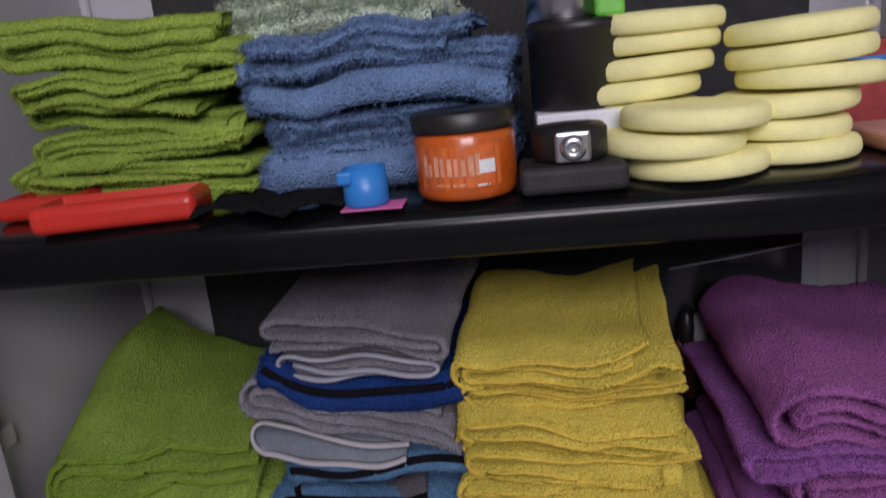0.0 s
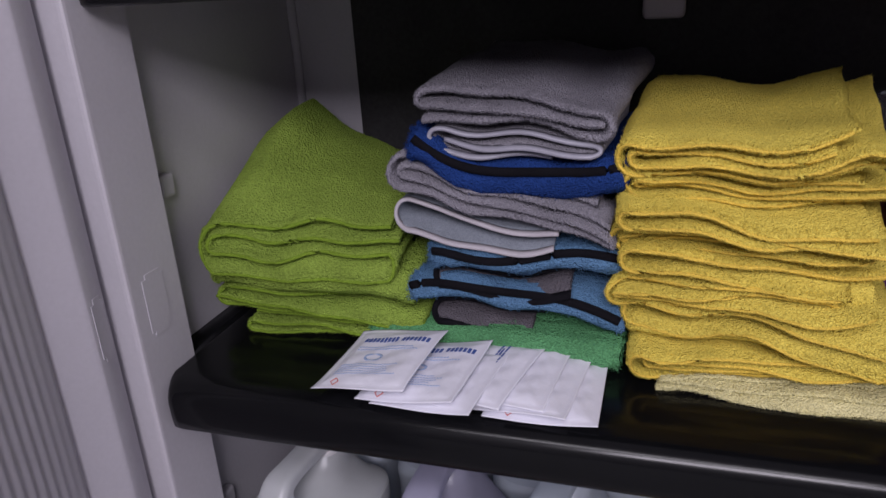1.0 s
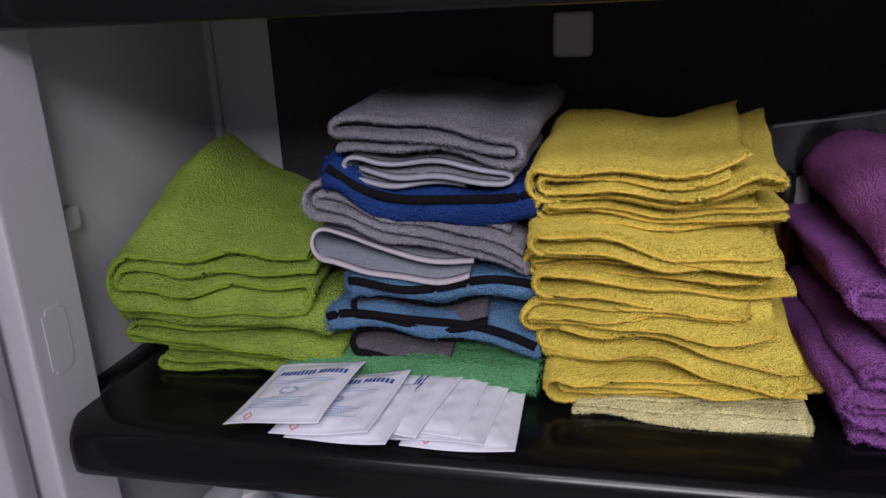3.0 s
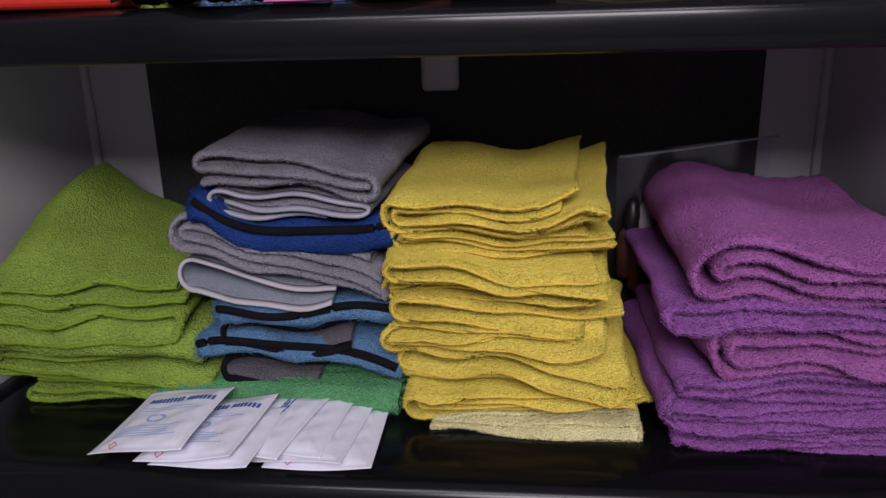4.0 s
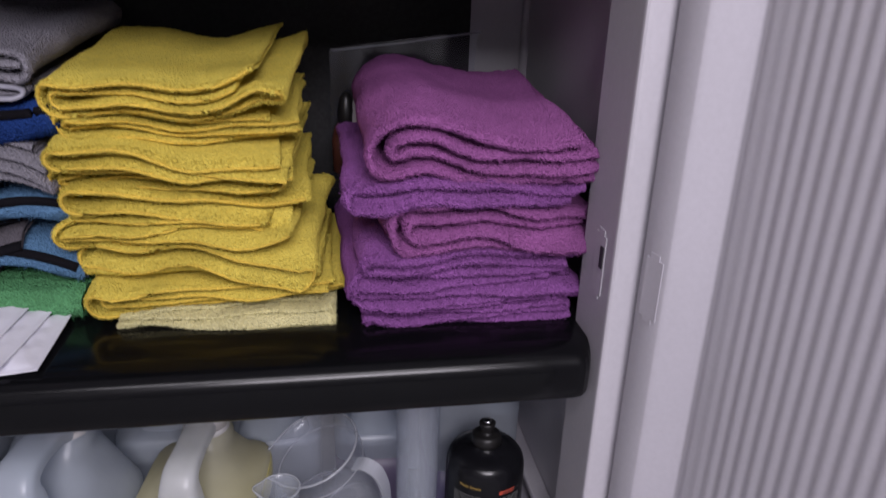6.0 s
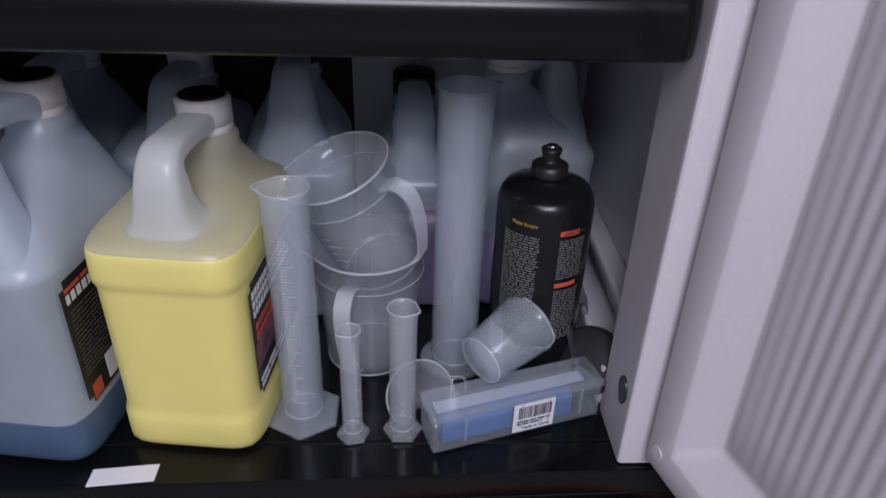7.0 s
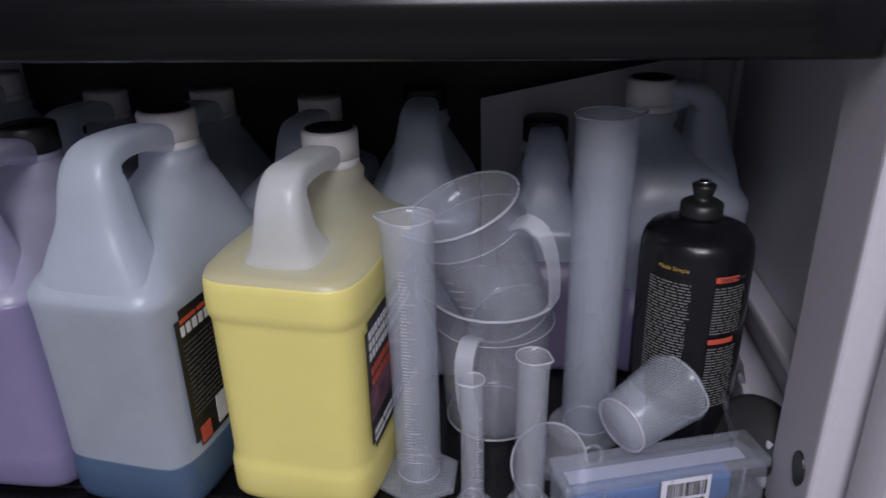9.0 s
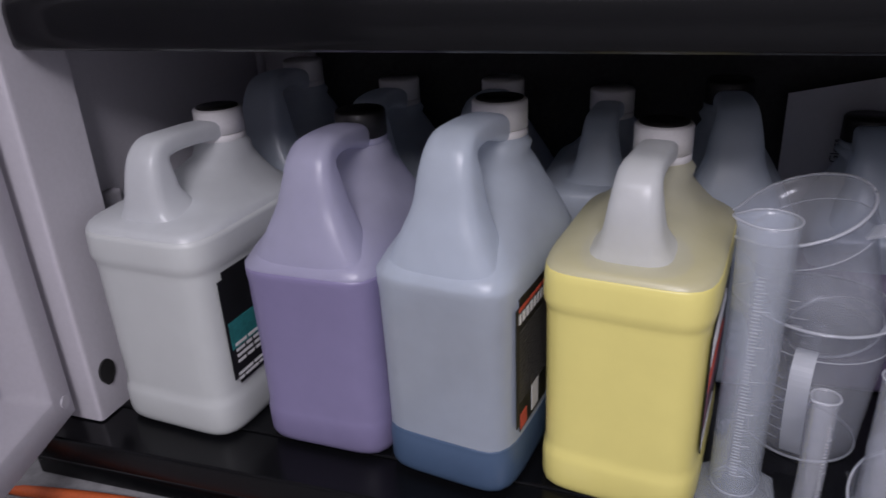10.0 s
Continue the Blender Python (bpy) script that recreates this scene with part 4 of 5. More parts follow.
# ---- measuring vessels ----
def cylinder_vessel(name, label, m, r, high, base_r, sides, marks, mat=CLEAR2, flare=1.0):
    """A graduated cylinder: thin wall, spout, raised graduations and a wide foot."""
    thing = empty(name, m, label, "measuring cylinder")
    n = 40
    rings = []
    stations = [(0.90, 0.003), (0.98, 0.006), (1.0, 0.012), (1.0, high * 0.5), (flare, high - 0.012), (flare * 1.02, high - 0.004), (flare * 1.05, high)]
    inner = [(flare * 1.05 - 0.07, high - 0.0002), (flare * 0.94, high - 0.006), (0.93, high * 0.5), (0.92, 0.012), (0.80, 0.0075)]
    for k, z in stations + inner:
        ring = []
        for j in range(n):
            a = 2 * math.pi * j / n
            rr = r * k
            lip = max(0.0, math.cos(a - math.pi)) ** 14 * max(0.0, (z - high + 0.016) / 0.016)
            rr += lip * r * 0.28
            ring.append((rr * math.cos(a), rr * math.sin(a), z + lip * 0.002))
        rings.append(ring)
    vv, ff = loft(rings)
    mesh_object("tube", vv, ff, mat, thing, "frosted plastic tube with a spout")
    rim(thing, r * flare * 1.03, high, r * 0.28, thick=0.0009)
    rim(thing, r * 0.9, 0.0085, 0, thick=0.0009, name="bottom_edge")
    rings = []
    for k, z in ((1.0, 0.0), (1.0, 0.003), (0.93, 0.0055), (r * 1.05 / base_r, 0.008)):
        rings.append([(base_r * k * math.cos(2 * math.pi * (j + 0.5) / sides), base_r * k * math.sin(2 * math.pi * (j + 0.5) / sides), z) for j in range(sides)])
    vv, ff = loft(rings)
    mesh_object("foot", vv, ff, mat, thing, "flat plastic foot", smooth=False) if sides < 12 else mesh_object("foot", vv, ff, mat, thing, "flat plastic foot")
    if marks:
        bm = bmesh.new()
        for i in range(marks):
            z = 0.03 + (high * 0.86 - 0.03) * i / marks
            long = 0.6 if i % 10 == 0 else (0.42 if i % 5 == 0 else 0.28)
            rows = []
            for j in range(5):
                a = -1.9 + long * j / 4
                rows.append([bm.verts.new(((r + e) * math.cos(a), (r + e) * math.sin(a), z + d)) for e, d in ((0.0, -0.0004), (0.0005, 0.0), (0.0, 0.0004))])
            for p, q in zip(rows, rows[1:]):
                for j in range(2):
                    bm.faces.new((p[j], q[j], q[j + 1], p[j + 1]))
        part("scale", bm, EDGE, thing, "raised scale lines")
    return thing


def rim(parent, r, z, spout, tilt_at=math.pi, thick=0.0011, name="rim"):
    """The thick rolled edge of a vessel, following its spout."""
    pts = []
    for j in range(61):
        a = 2 * math.pi * j / 60
        lip = max(0.0, math.cos(a - tilt_at)) ** 16 * spout
        pts.append(((r + lip) * math.cos(a), (r + lip) * math.sin(a), z + lip * 0.2))
    vv, ff = tube(pts, thick, 6)
    return mesh_object(name, vv, ff, EDGE, parent, "thick pale edge")


def measuring_cup(name, label, m, r0, r1, high, handle_turn, mat=CLEAR):
    """A measuring cup: conical wall, rolled rim, spout and a strap handle."""
    thing = empty(name, m, label, "measuring cup", "nested measuring cups")
    n = 56
    out = [(r0 * 0.94, 0.0), (r0 * 0.99, 0.003), (r0, 0.008), (r0 + (r1 - r0) * 0.5, high * 0.5), (r1, high * 0.80), (r1 + 0.0012, high * 0.81), (r1 + 0.0012, high * 0.985), (r1 + 0.003, high - 0.002), (r1 + 0.003, high)]
    ins = [(r1 + 0.0008, high + 0.0006), (r1 - 0.0008, high - 0.003), (r1 - 0.0012, high * 0.81), (r0 + (r1 - r0) * 0.5 - 0.0014, high * 0.5), (r0 - 0.0014, 0.01), (r0 * 0.9, 0.0035)]
    rings = []
    for rr, z in out + ins:
        ring = []
        for j in range(n):
            a = 2 * math.pi * j / n
            lip = max(0.0, math.cos(a - math.pi)) ** 20 * max(0.0, (z - high * 0.78) / (high * 0.22))
            ring.append(((rr + lip * 0.016) * math.cos(a), (rr + lip * 0.016) * math.sin(a), z + lip * 0.004))
        rings.append(ring)
    vv, ff = loft(rings)
    mesh_object("cup", vv, ff, mat, thing, "clear conical plastic cup")
    rim(thing, r1 + 0.002, high, 0.016, thick=0.0014)
    rim(thing, r0 * 0.97, 0.0016, 0, thick=0.0013, name="bottom_edge")
    rim(thing, r1 + 0.0008, high * 0.81, 0, thick=0.0006, name="step_edge")
    c, s = math.cos(radians(handle_turn)), math.sin(radians(handle_turn))
    path = smooth_path([(r1 - 0.001, 0, high * 0.86), (r1 + 0.014, 0, high * 0.89), (r1 + 0.026, 0, high * 0.80), (r1 + 0.026, 0, high * 0.62), (r1 + 0.020, 0, high * 0.42), (r1 + 0.008, 0, high * 0.18), (r0 + 0.004, 0, high * 0.10)], 5)
    rings = []
    for i, p in enumerate(path):
        d = (path[min(i + 1, len(path) - 1)] - path[max(i - 1, 0)]).normalized()
        nrm = Vector((d.z, 0, -d.x))
        ring = []
        for a, b in ((-1, -1), (1, -1), (1, 1), (-1, 1)):
            q = p + Vector((0, a * 0.008, 0)) + nrm * b * 0.0013
            ring.append((q.x * c - q.y * s, q.x * s + q.y * c, q.z))
        rings.append(ring)
    vv, ff = loft(rings)
    mesh_object("strap_handle", vv, ff, STRAP, thing, "strap handle", smooth=False)
    bm = bmesh.new()
    for i in range(7):
        z = high * (0.14 + 0.08 * i)
        rr = r0 + (r1 - r0) * z / (high * 0.8) + 0.0004
        rows = []
        for j in range(6):
            a = -2.3 + (0.34 if i % 2 else 0.2) * j / 5
            rows.append([bm.verts.new(((rr + e) * math.cos(a), (rr + e) * math.sin(a), z + d)) for e, d in ((0, -0.0005), (0.0005, 0), (0, 0.0005))])
        for p, q in zip(rows, rows[1:]):
            for j in range(2):
                bm.faces.new((p[j], q[j], q[j + 1], p[j + 1]))
    part("scale", bm, EDGE, thing, "raised scale lines")
    return thing


cylinder_vessel("measuring_cylinder", "frosted plastic measuring cylinder on a six-sided foot", pose(0.556, 0.062, FLOORZ, 0, 0, 0), 0.0195, 0.243, 0.037, 6, 60)
cylinder_vessel("measuring_cylinder", "slim clear measuring cylinder", pose(0.605, 0.033, FLOORZ, 0, 0, 40), 0.0095, 0.122, 0.0155, 6, 25, CLEAR)
cylinder_vessel("measuring_cylinder", "short clear measuring cylinder with a wide spout", pose(0.651, 0.038, FLOORZ, 0, 0, 150), 0.0125, 0.142, 0.0185, 6, 25, CLEAR)
cylinder_vessel("measuring_cylinder", "tall frosted measuring cylinder reaching nearly to the shelf", pose(0.705, 0.142, FLOORZ, 0, 0, 190), 0.0240, 0.302, 0.036, 24, 0, CLEAR2, 1.02)
measuring_cup("measuring_cup", "clear measuring cup standing on the cabinet floor", pose(0.616, 0.158, FLOORZ, 0, 0, 0), 0.046, 0.055, 0.134, -105)
measuring_cup("measuring_cup", "clear measuring cup tilted inside the one below", pose(0.630, 0.172, -0.308, 10, -20, 0), 0.041, 0.050, 0.126, -35)

# funnel lying by the cups
thing = empty("funnel", pose(0.655, 0.095, FLOORZ + 0.004, 62, 0, 20), "small clear plastic funnel lying on its side", "funnel")
vv, ff = revolve([(0.004, -0.032), (0.0055, 0.0), (0.032, 0.034), (0.034, 0.035), (0.034, 0.037), (0.0305, 0.035), (0.0042, 0.001), (0.003, -0.032)], 40, caps=(False, False))
for i in range(len(vv)):
    vv[i] = (vv[i][0], vv[i][1], vv[i][2] + 0.006)
mesh_object("cone", vv, ff, CLEAR, thing, "clear cone")
rim(thing, 0.0335, 0.043, 0)
ring = [(0.008 * math.cos(a) + 0.040, 0.008 * math.sin(a), 0.042) for a in [2 * math.pi * k / 20 for k in range(21)]]
vv, ff = tube(ring, 0.0015, 8)
mesh_object("loop", vv, ff, CLEAR, thing, "hanging loop")

# beaker lying across the box
thing = empty("beaker", Matrix.Translation((0.722, 0.054, -0.342)) @ Vector((0.74, 0.64, 0.16)).to_track_quat("Z", "Y").to_matrix().to_4x4(), "small clear plastic beaker tipped over on the box", "beaker")
rings = []
for k, z in ((0.0225, 0.0), (0.024, 0.002), (0.0245, 0.005), (0.028, 0.055), (0.029, 0.066), (0.030, 0.068), (0.0275, 0.067), (0.0262, 0.055), (0.0218, 0.006), (0.019, 0.003)):
    rings.append(oval(k, k, z, 0, 0, 2.0 if z < 0.05 else 2.6, 48))
vv, ff = loft(rings)
mesh_object("beaker_wall", vv, ff, CLEAR2, thing, "clear plastic wall")
vv, ff = revolve([(0.0215, 0.0016), (0.0215, 0.0028)], 40)
mesh_object("beaker_base", vv, ff, STRAP, thing, "milky closed end")
rim(thing, 0.0292, 0.068, 0.002)
rim(thing, 0.0232, 0.0015, 0, thick=0.0013, name="bottom_edge")

# storage box with a blue insert and a printed barcode
thing = empty("plastic_case", pose(0.755, 0.048, FLOORZ, 0, 0, 17), "long clear plastic case with blue contents and a barcode sticker", "case")
L, D, H = 0.172, 0.038, 0.046
part("case_body", box_bm(-L / 2, L / 2, -D / 2, D / 2, 0, H - 0.010, 0.004, 3), BOXP, thing, "clear body")
part("case_lid", box_bm(-L / 2 - 0.001, L / 2 + 0.001, -D / 2 - 0.001, D / 2 + 0.001, H - 0.0095, H, 0.003, 3), BOXP, thing, "clear lid")
part("insert", box_bm(-L / 2 + 0.012, L / 2 - 0.028, -D / 2 + 0.006, D / 2 - 0.006, 0.004, H - 0.014, 0.003), material("blue_foam", (0.05, 0.16, 0.42), 0.8, 0, 0.2, 30, 300, 0.2), thing, "blue foam insert")
part("paper_slip", box_bm(-L / 2 + 0.01, L / 2 - 0.01, D / 2 - 0.02, D / 2 - 0.006, H - 0.0132, H - 0.0125), PAPER, thing, "white slip under the lid")
for k in (-0.055, 0.0, 0.028, 0.062):
    part("rib", box_bm(k - 0.001, k + 0.001, -D / 2 - 0.003, -D / 2 - 0.0002, 0.012, H - 0.004, 0.0006), BOXP, thing)
fm = pose(0.0, -D / 2 - 0.0014, 0, 90, 0, 0)
st = slab(-0.008, 0.034, 0.006, 0.040, 0.0, fm, PAPER, "barcode_sticker", thing, "white barcode sticker")
rng = random.Random(5)
u = -0.003
while u < 0.030:
    w = rng.choice((0.0004, 0.0007, 0.0011))
    bm = box_bm(u, u + w, 0.022, 0.036, 0.0005, 0.0008)
    bm.transform(fm)
    part("bar", bm, INKDARK, st)
    u += w + rng.choice((0.0004, 0.0006, 0.0009))
text_mesh("print_line", "Made in China", 0.0048, fm @ pose(0.002, 0.0085, 0.0006), INKDARK, st)
bars(st, fm, -0.004, 0.03, 0.0145, 0.0205, 2, INKDARK, rng)

# black bottle with a push cap
thing = empty("squeeze_bottle", pose(0.785, 0.140, FLOORZ, 0, 0, 0), "black plastic squeeze bottle with printed directions", "bottle")
R = 0.0455
vv, ff = revolve([(R * 0.9, 0), (R * 0.98, 0.003), (R, 0.009), (R, 0.190), (R * 0.985, 0.197), (R * 0.95, 0.203), (R * 0.86, 0.209), (R * 0.6, 0.2135), (0.016, 0.216), (0.0155, 0.219)], 56)
mesh_object("body", vv, ff, material("black_bottle", (0.008, 0.008, 0.010), 0.24, 0, 0.2, 20, 400, 0.03, 0.001, 0.35), thing, "black body")
rings = []
for k, z in ((0.0165, 0.219), (0.0168, 0.222), (0.0165, 0.230), (0.013, 0.2325), (0.0078, 0.233), (0.0074, 0.2365), (0.0092, 0.243), (0.0095, 0.2455), (0.0065, 0.247)):
    rings.append([((k + (0.0004 * (j % 2) if z < 0.231 else 0)) * math.cos(2 * math.pi * j / 48), (k + (0.0004 * (j % 2) if z < 0.231 else 0)) * math.sin(2 * math.pi * j / 48), z) for j in range(48)])
vv, ff = loft(rings)
c = mesh_object("push_cap", vv, ff, CAPBLACK, thing, "ribbed push-pull cap")
vv, ff = revolve([(0.0055, 0.2471), (0.005, 0.249), (0.003, 0.2498)], 20)
mesh_object("tip", vv, ff, CHROME, c, "shiny tip")


def wrap(parent, a0, a1, v0, v1, rows, mat, rng, rr, name="print", solid=False):
    """Print wrapped round the bottle, as bars that follow the curve."""
    bm = bmesh.new()
    hgt = (v1 - v0) / rows
    for r in range(rows):
        v = v1 - (r + 1) * hgt
        u, end = a0, (a1 if solid else a0 + (a1 - a0) * (0.93 + 0.07 * rng.random()))
        while u < end - 0.01:
            w = (a1 - a0) if solid else (hgt / rr) * (1.0 + 3.0 * rng.random())
            e = min(u + w, end)
            k = 6 if solid else 2
            lo = [bm.verts.new((rr * math.cos(u + (e - u) * i / k), rr * math.sin(u + (e - u) * i / k), v)) for i in range(k + 1)]
            hi = [bm.verts.new((rr * math.cos(u + (e - u) * i / k), rr * math.sin(u + (e - u) * i / k), v + hgt * (1.0 if solid else 0.42))) for i in range(k + 1)]
            for i in range(k):
                bm.faces.new((lo[i], lo[i + 1], hi[i + 1], hi[i]))
            u = e + (hgt / rr) * 0.5
    return part(name, bm, mat, parent)


def wrap_text(parent, body, size, a0, z, rr, mat):
    ob = text_mesh("word", body, size, Matrix.Identity(4), mat, parent)
    for w in ob.data.vertices:
        u, h, d = w.co
        w.co = ((rr + d) * math.cos(a0 + u / rr), (rr + d) * math.sin(a0 + u / rr), z + h)
    return ob


rng = random.Random(9)
A = -math.pi / 2
wrap_text(thing, "DIRECTIONS", 0.0042, A + 0.24, 0.1800, R + 0.0008, INKDARK)
wrap_text(thing, "Made Simple", 0.0050, A - 0.86, 0.1865, R + 0.0006, INKGOLD)
wrap(thing, A - 1.05, A - 0.22, 0.070, 0.178, 40, INKSILVER, rng, R + 0.0004)
wrap(thing, A + 0.16, A + 0.80, 0.133, 0.176, 17, INKSILVER, rng, R + 0.0004)
wrap(thing, A + 0.16, A + 0.80, 0.062, 0.121, 22, INKSILVER, rng, R + 0.0004)
wrap(thing, A + 0.15, A + 0.60, 0.1790, 0.1842, 1, INKRED, rng, R + 0.0005, "red_bar", True)
wrap(thing, A + 0.15, A + 0.66, 0.1235, 0.1282, 1, INKRED, rng, R + 0.0005, "red_bar", True)
wrap(thing, A - 1.4, A - 0.85, 0.03, 0.062, 1, INKWHITE, rng, R + 0.0003, "white_patch", True)

# smoked plastic bag with a round thing in it, by the side wall
thing = empty("smoked_bag", pose(0.855, 0.135, FLOORZ, 0, 0, 0), "crumpled smoked plastic bag holding a round dark disc", "bag")
vv, ff = revolve([(0.0, 0.0), (0.03, 0.0), (0.034, 0.004), (0.034, 0.012), (0.03, 0.016), (0.0, 0.016)], 40, caps=(False, False))
ob = mesh_object("disc", vv, ff, MESH, thing, "round dark disc")
ob.matrix_basis = pose(-0.012, -0.04, 0.036, 60, 0, -52)
vs, fs = [], []
rng2 = np.random.RandomState(3)
for i in range(15):
    for k in range(15):
        u, v = i / 14, k / 14
        vs.append((-0.034 + 0.052 * u * (1 - 0.3 * v) - 0.01 * v, -0.075 + 0.06 * u + 0.07 * v + 0.004 * rng2.randn(), 0.002 + 0.098 * v * (1 - 0.4 * u) + 0.003 * rng2.randn() * (v > 0.05)))
for i in range(14):
    for k in range(14):
        a = i * 15 + k
        fs.append((a, a + 1, a + 16, a + 15))
mesh_object("film", vs, fs, SMOKE, thing, "creased smoked film")

# the things on the cabinet floor, drawn in by the last few per cent to the floor's true level
about = Vector((0.858, 0.0, -0.047))
draw_in = Matrix.Translation(about) @ Matrix.Scale(0.961, 4) @ Matrix.Translation(-about)
for ob in [o for o in scene.objects if o.parent is None and o.get("category") in ("jug", "card", "measuring cylinder", "measuring cup", "funnel", "beaker", "case", "bottle", "bag", "sticker")]:
    ob.matrix_basis = draw_in @ ob.matrix_basis


# ---- middle shelf: stacks of folded cloths ----
NEST, ZED, HALF = (2, 1, 0, 3), (0, 1, 2, 3), (0, 1)
SIX = (3, 2, 1, 4, 5, 0)


def green_lift(top):
    def f(x, y, z):
        k = np.clip((y - 0.12) / 0.17, 0, 1)
        k = k * k * (3 - 2 * k)
        ridge = np.clip(1 - np.abs(x - 0.022) / 0.10, 0, 1) ** 1.15
        return top * (k * (0.018 + 0.066 * ridge) + 0.004 * np.clip((0.06 - x) / 0.09, 0, 1))
    return f


G = "stack of green towels on the middle shelf"
folded_cloth("towel", "bright green terry towel, loosely folded, lowest of its stack", GREEN, 0.012, 0.200, 0.118, 0.33, 0.0006, 0.024, (1, 0, 2), 0.0048, 1, "x", 3, group=G, ragged=0.03, hem=HEMGREEN, slack=1.5, fan=0.010, pinch=1.3, fibres=12000, fibre=0.0018)
folded_cloth("towel", "bright green terry towel, folded flat with wavy edges", GREEN, -0.014, 0.222, 0.122, 0.34, 0.0246, 0.026, (1, 0, 2), 0.0050, 2, "x", 2, flip=True, group=G, ragged=0.05, hem=HEMGREEN, slack=2.0, fan=0.010, pinch=1.2, squeeze=-0.1, fibres=12000, fibre=0.0018)
folded_cloth("towel", "bright green terry towel folded with a thick front edge", GREEN, -0.014, 0.208, 0.120, 0.34, 0.0500, 0.034, (0, 1), 0.0150, 3, "y", 2, group=G, fibres=24000, fibre=0.0030, fuzz=0.0007)
folded_cloth("towel", "bright green terry towel on top, its back corner standing up", GREEN, -0.022, 0.194, 0.114, 0.335, 0.084, 0.042, NEST, 0.0058, 4, "x", 4, warp=green_lift(1.0), group=G, belly=0.008, order_in=0.030, fan=0.003, hang=1.2, ragged=0.02, hem=HEMGREEN, pinch=1.1, fibres=16000, fibre=0.0018)

M = "stack of mixed cloths on the middle shelf"


def sag(k, rise=0.0):
    """The lie of a cloth that droops towards one end, with a soft roll along it."""
    return lambda x, y, z: rise - k * np.clip(x - 0.24, 0, 1) + 0.003 * np.sin(x * 38)


folded_cloth("plush_cloth", "mint green plush cloth at the foot of the mixed stack", MINT, 0.172, 0.412, 0.108, 0.33, 0.0006, 0.030, HALF, 0.013, 11, "y", -3, group=M, ripple=0.003, fibres=26000, fibre=0.0040, fuzz=0.0010, category="cloth")
folded_cloth("plush_cloth", "charcoal plush cloth with a black bound edge", CHAR, 0.222, 0.336, 0.124, 0.33, 0.0306, 0.022, (1, 0), 0.0045, 12, "x", 2, bind=BIND, group=M, ragged=0.02, slack=0.3, order_in=0.020, fan=0.001, hang=0.5, belly=0.007, pinch=1.2, category="cloth")
folded_cloth("plush_cloth", "steel blue plush cloth bound in black, one corner hanging", STEEL, 0.210, 0.412, 0.114, 0.33, 0.0526, 0.024, (0, 1), 0.010, 13, "y", -2, border=BIND, group=M, warp=lambda x, y, z: -0.26 * np.clip(x - 0.33, 0, 1) * np.exp(-np.clip(y - 0.12, 0, 1) / 0.05), fibres=18000, fibre=0.0030, fuzz=0.0008, category="cloth")
folded_cloth("plush_cloth", "charcoal plush cloth with a black bound edge, sagging in front", CHAR, 0.228, 0.362, 0.122, 0.33, 0.0726, 0.018, (1, 0), 0.0045, 14, "x", 2, bind=BIND, group=M, ragged=0.02, slack=0.3, order_in=0.020, fan=0.001, hang=0.5, belly=0.008, pinch=1.2, category="cloth")
folded_cloth("plush_cloth", "steel blue plush cloth folded in half", STEEL, 0.222, 0.408, 0.118, 0.33, 0.0886, 0.024, (0, 1), 0.010, 15, "y", 2, border=BIND, group=M, fibres=18000, fibre=0.0030, fuzz=0.0008, category="cloth")
folded_cloth("glass_cloth", "slate grey cloth with a cream hem, looped open at one end", SLATE, 0.206, 0.372, 0.116, 0.33, 0.108, 0.054, (1, 0), 0.0026, 16, "x", -3, bind=CREAM, warp=sag(0.10), group=M, ragged=0.02, slack=0.3, squeeze=0.62, order_in=0.012, fan=0.001, pinch=1.0, belly=0.004, category="cloth")
folded_cloth("grey_towel", "grey knitted towel folded in four and drooping at one end", GREY, 0.196, 0.404, 0.114, 0.33, 0.150, 0.040, NEST, 0.0056, 17, "x", -3, warp=sag(0.26, 0.004), group=M, fan=0.004, order_in=0.012, ragged=0.03, slack=1.0, squeeze=0.15, pinch=1.3, fibres=14000, fibre=0.0014)
folded_cloth("plush_cloth", "royal blue plush cloth with a wide black border, sagging in front", NAVY, 0.216, 0.412, 0.116, 0.33, 0.176, 0.032, (0, 1), 0.014, 18, "y", -3, border=BIND, warp=lambda x, y, z: 0.012 * np.clip((0.27 - x) / 0.05, 0, 1) - 0.022 * np.clip(1 - ((x - 0.33) / 0.10) ** 2, 0, 1), group=M, category="cloth", fuzz=0.0010, fibres=22000, fibre=0.0030)
folded_cloth("grey_towel", "grey knitted cloth with a satin hem, folded in a loose loop", GREY, 0.240, 0.398, 0.122, 0.32, 0.196, 0.030, (1, 2, 0), 0.0030, 19, "x", -4, bind=SATIN, flip=True, warp=sag(0.07), group=M, ragged=0.05, slack=1.5, fan=0.004, squeeze=0.3, pinch=1.6, belly=0.006)
folded_cloth("grey_towel", "thick grey knitted towel rolled over on top of the stack", GREY, 0.232, 0.408, 0.116, 0.33, 0.222, 0.036, (1, 2, 0), 0.0064, 20, "x", -5, warp=lambda x, y, z: -0.06 * np.clip(x - 0.24, 0, 1) + 0.07 * np.clip(y - 0.13, 0, 0.2), group=M, fan=0.003, pinch=1.3, slack=0.8, fibres=14000, fibre=0.0014)

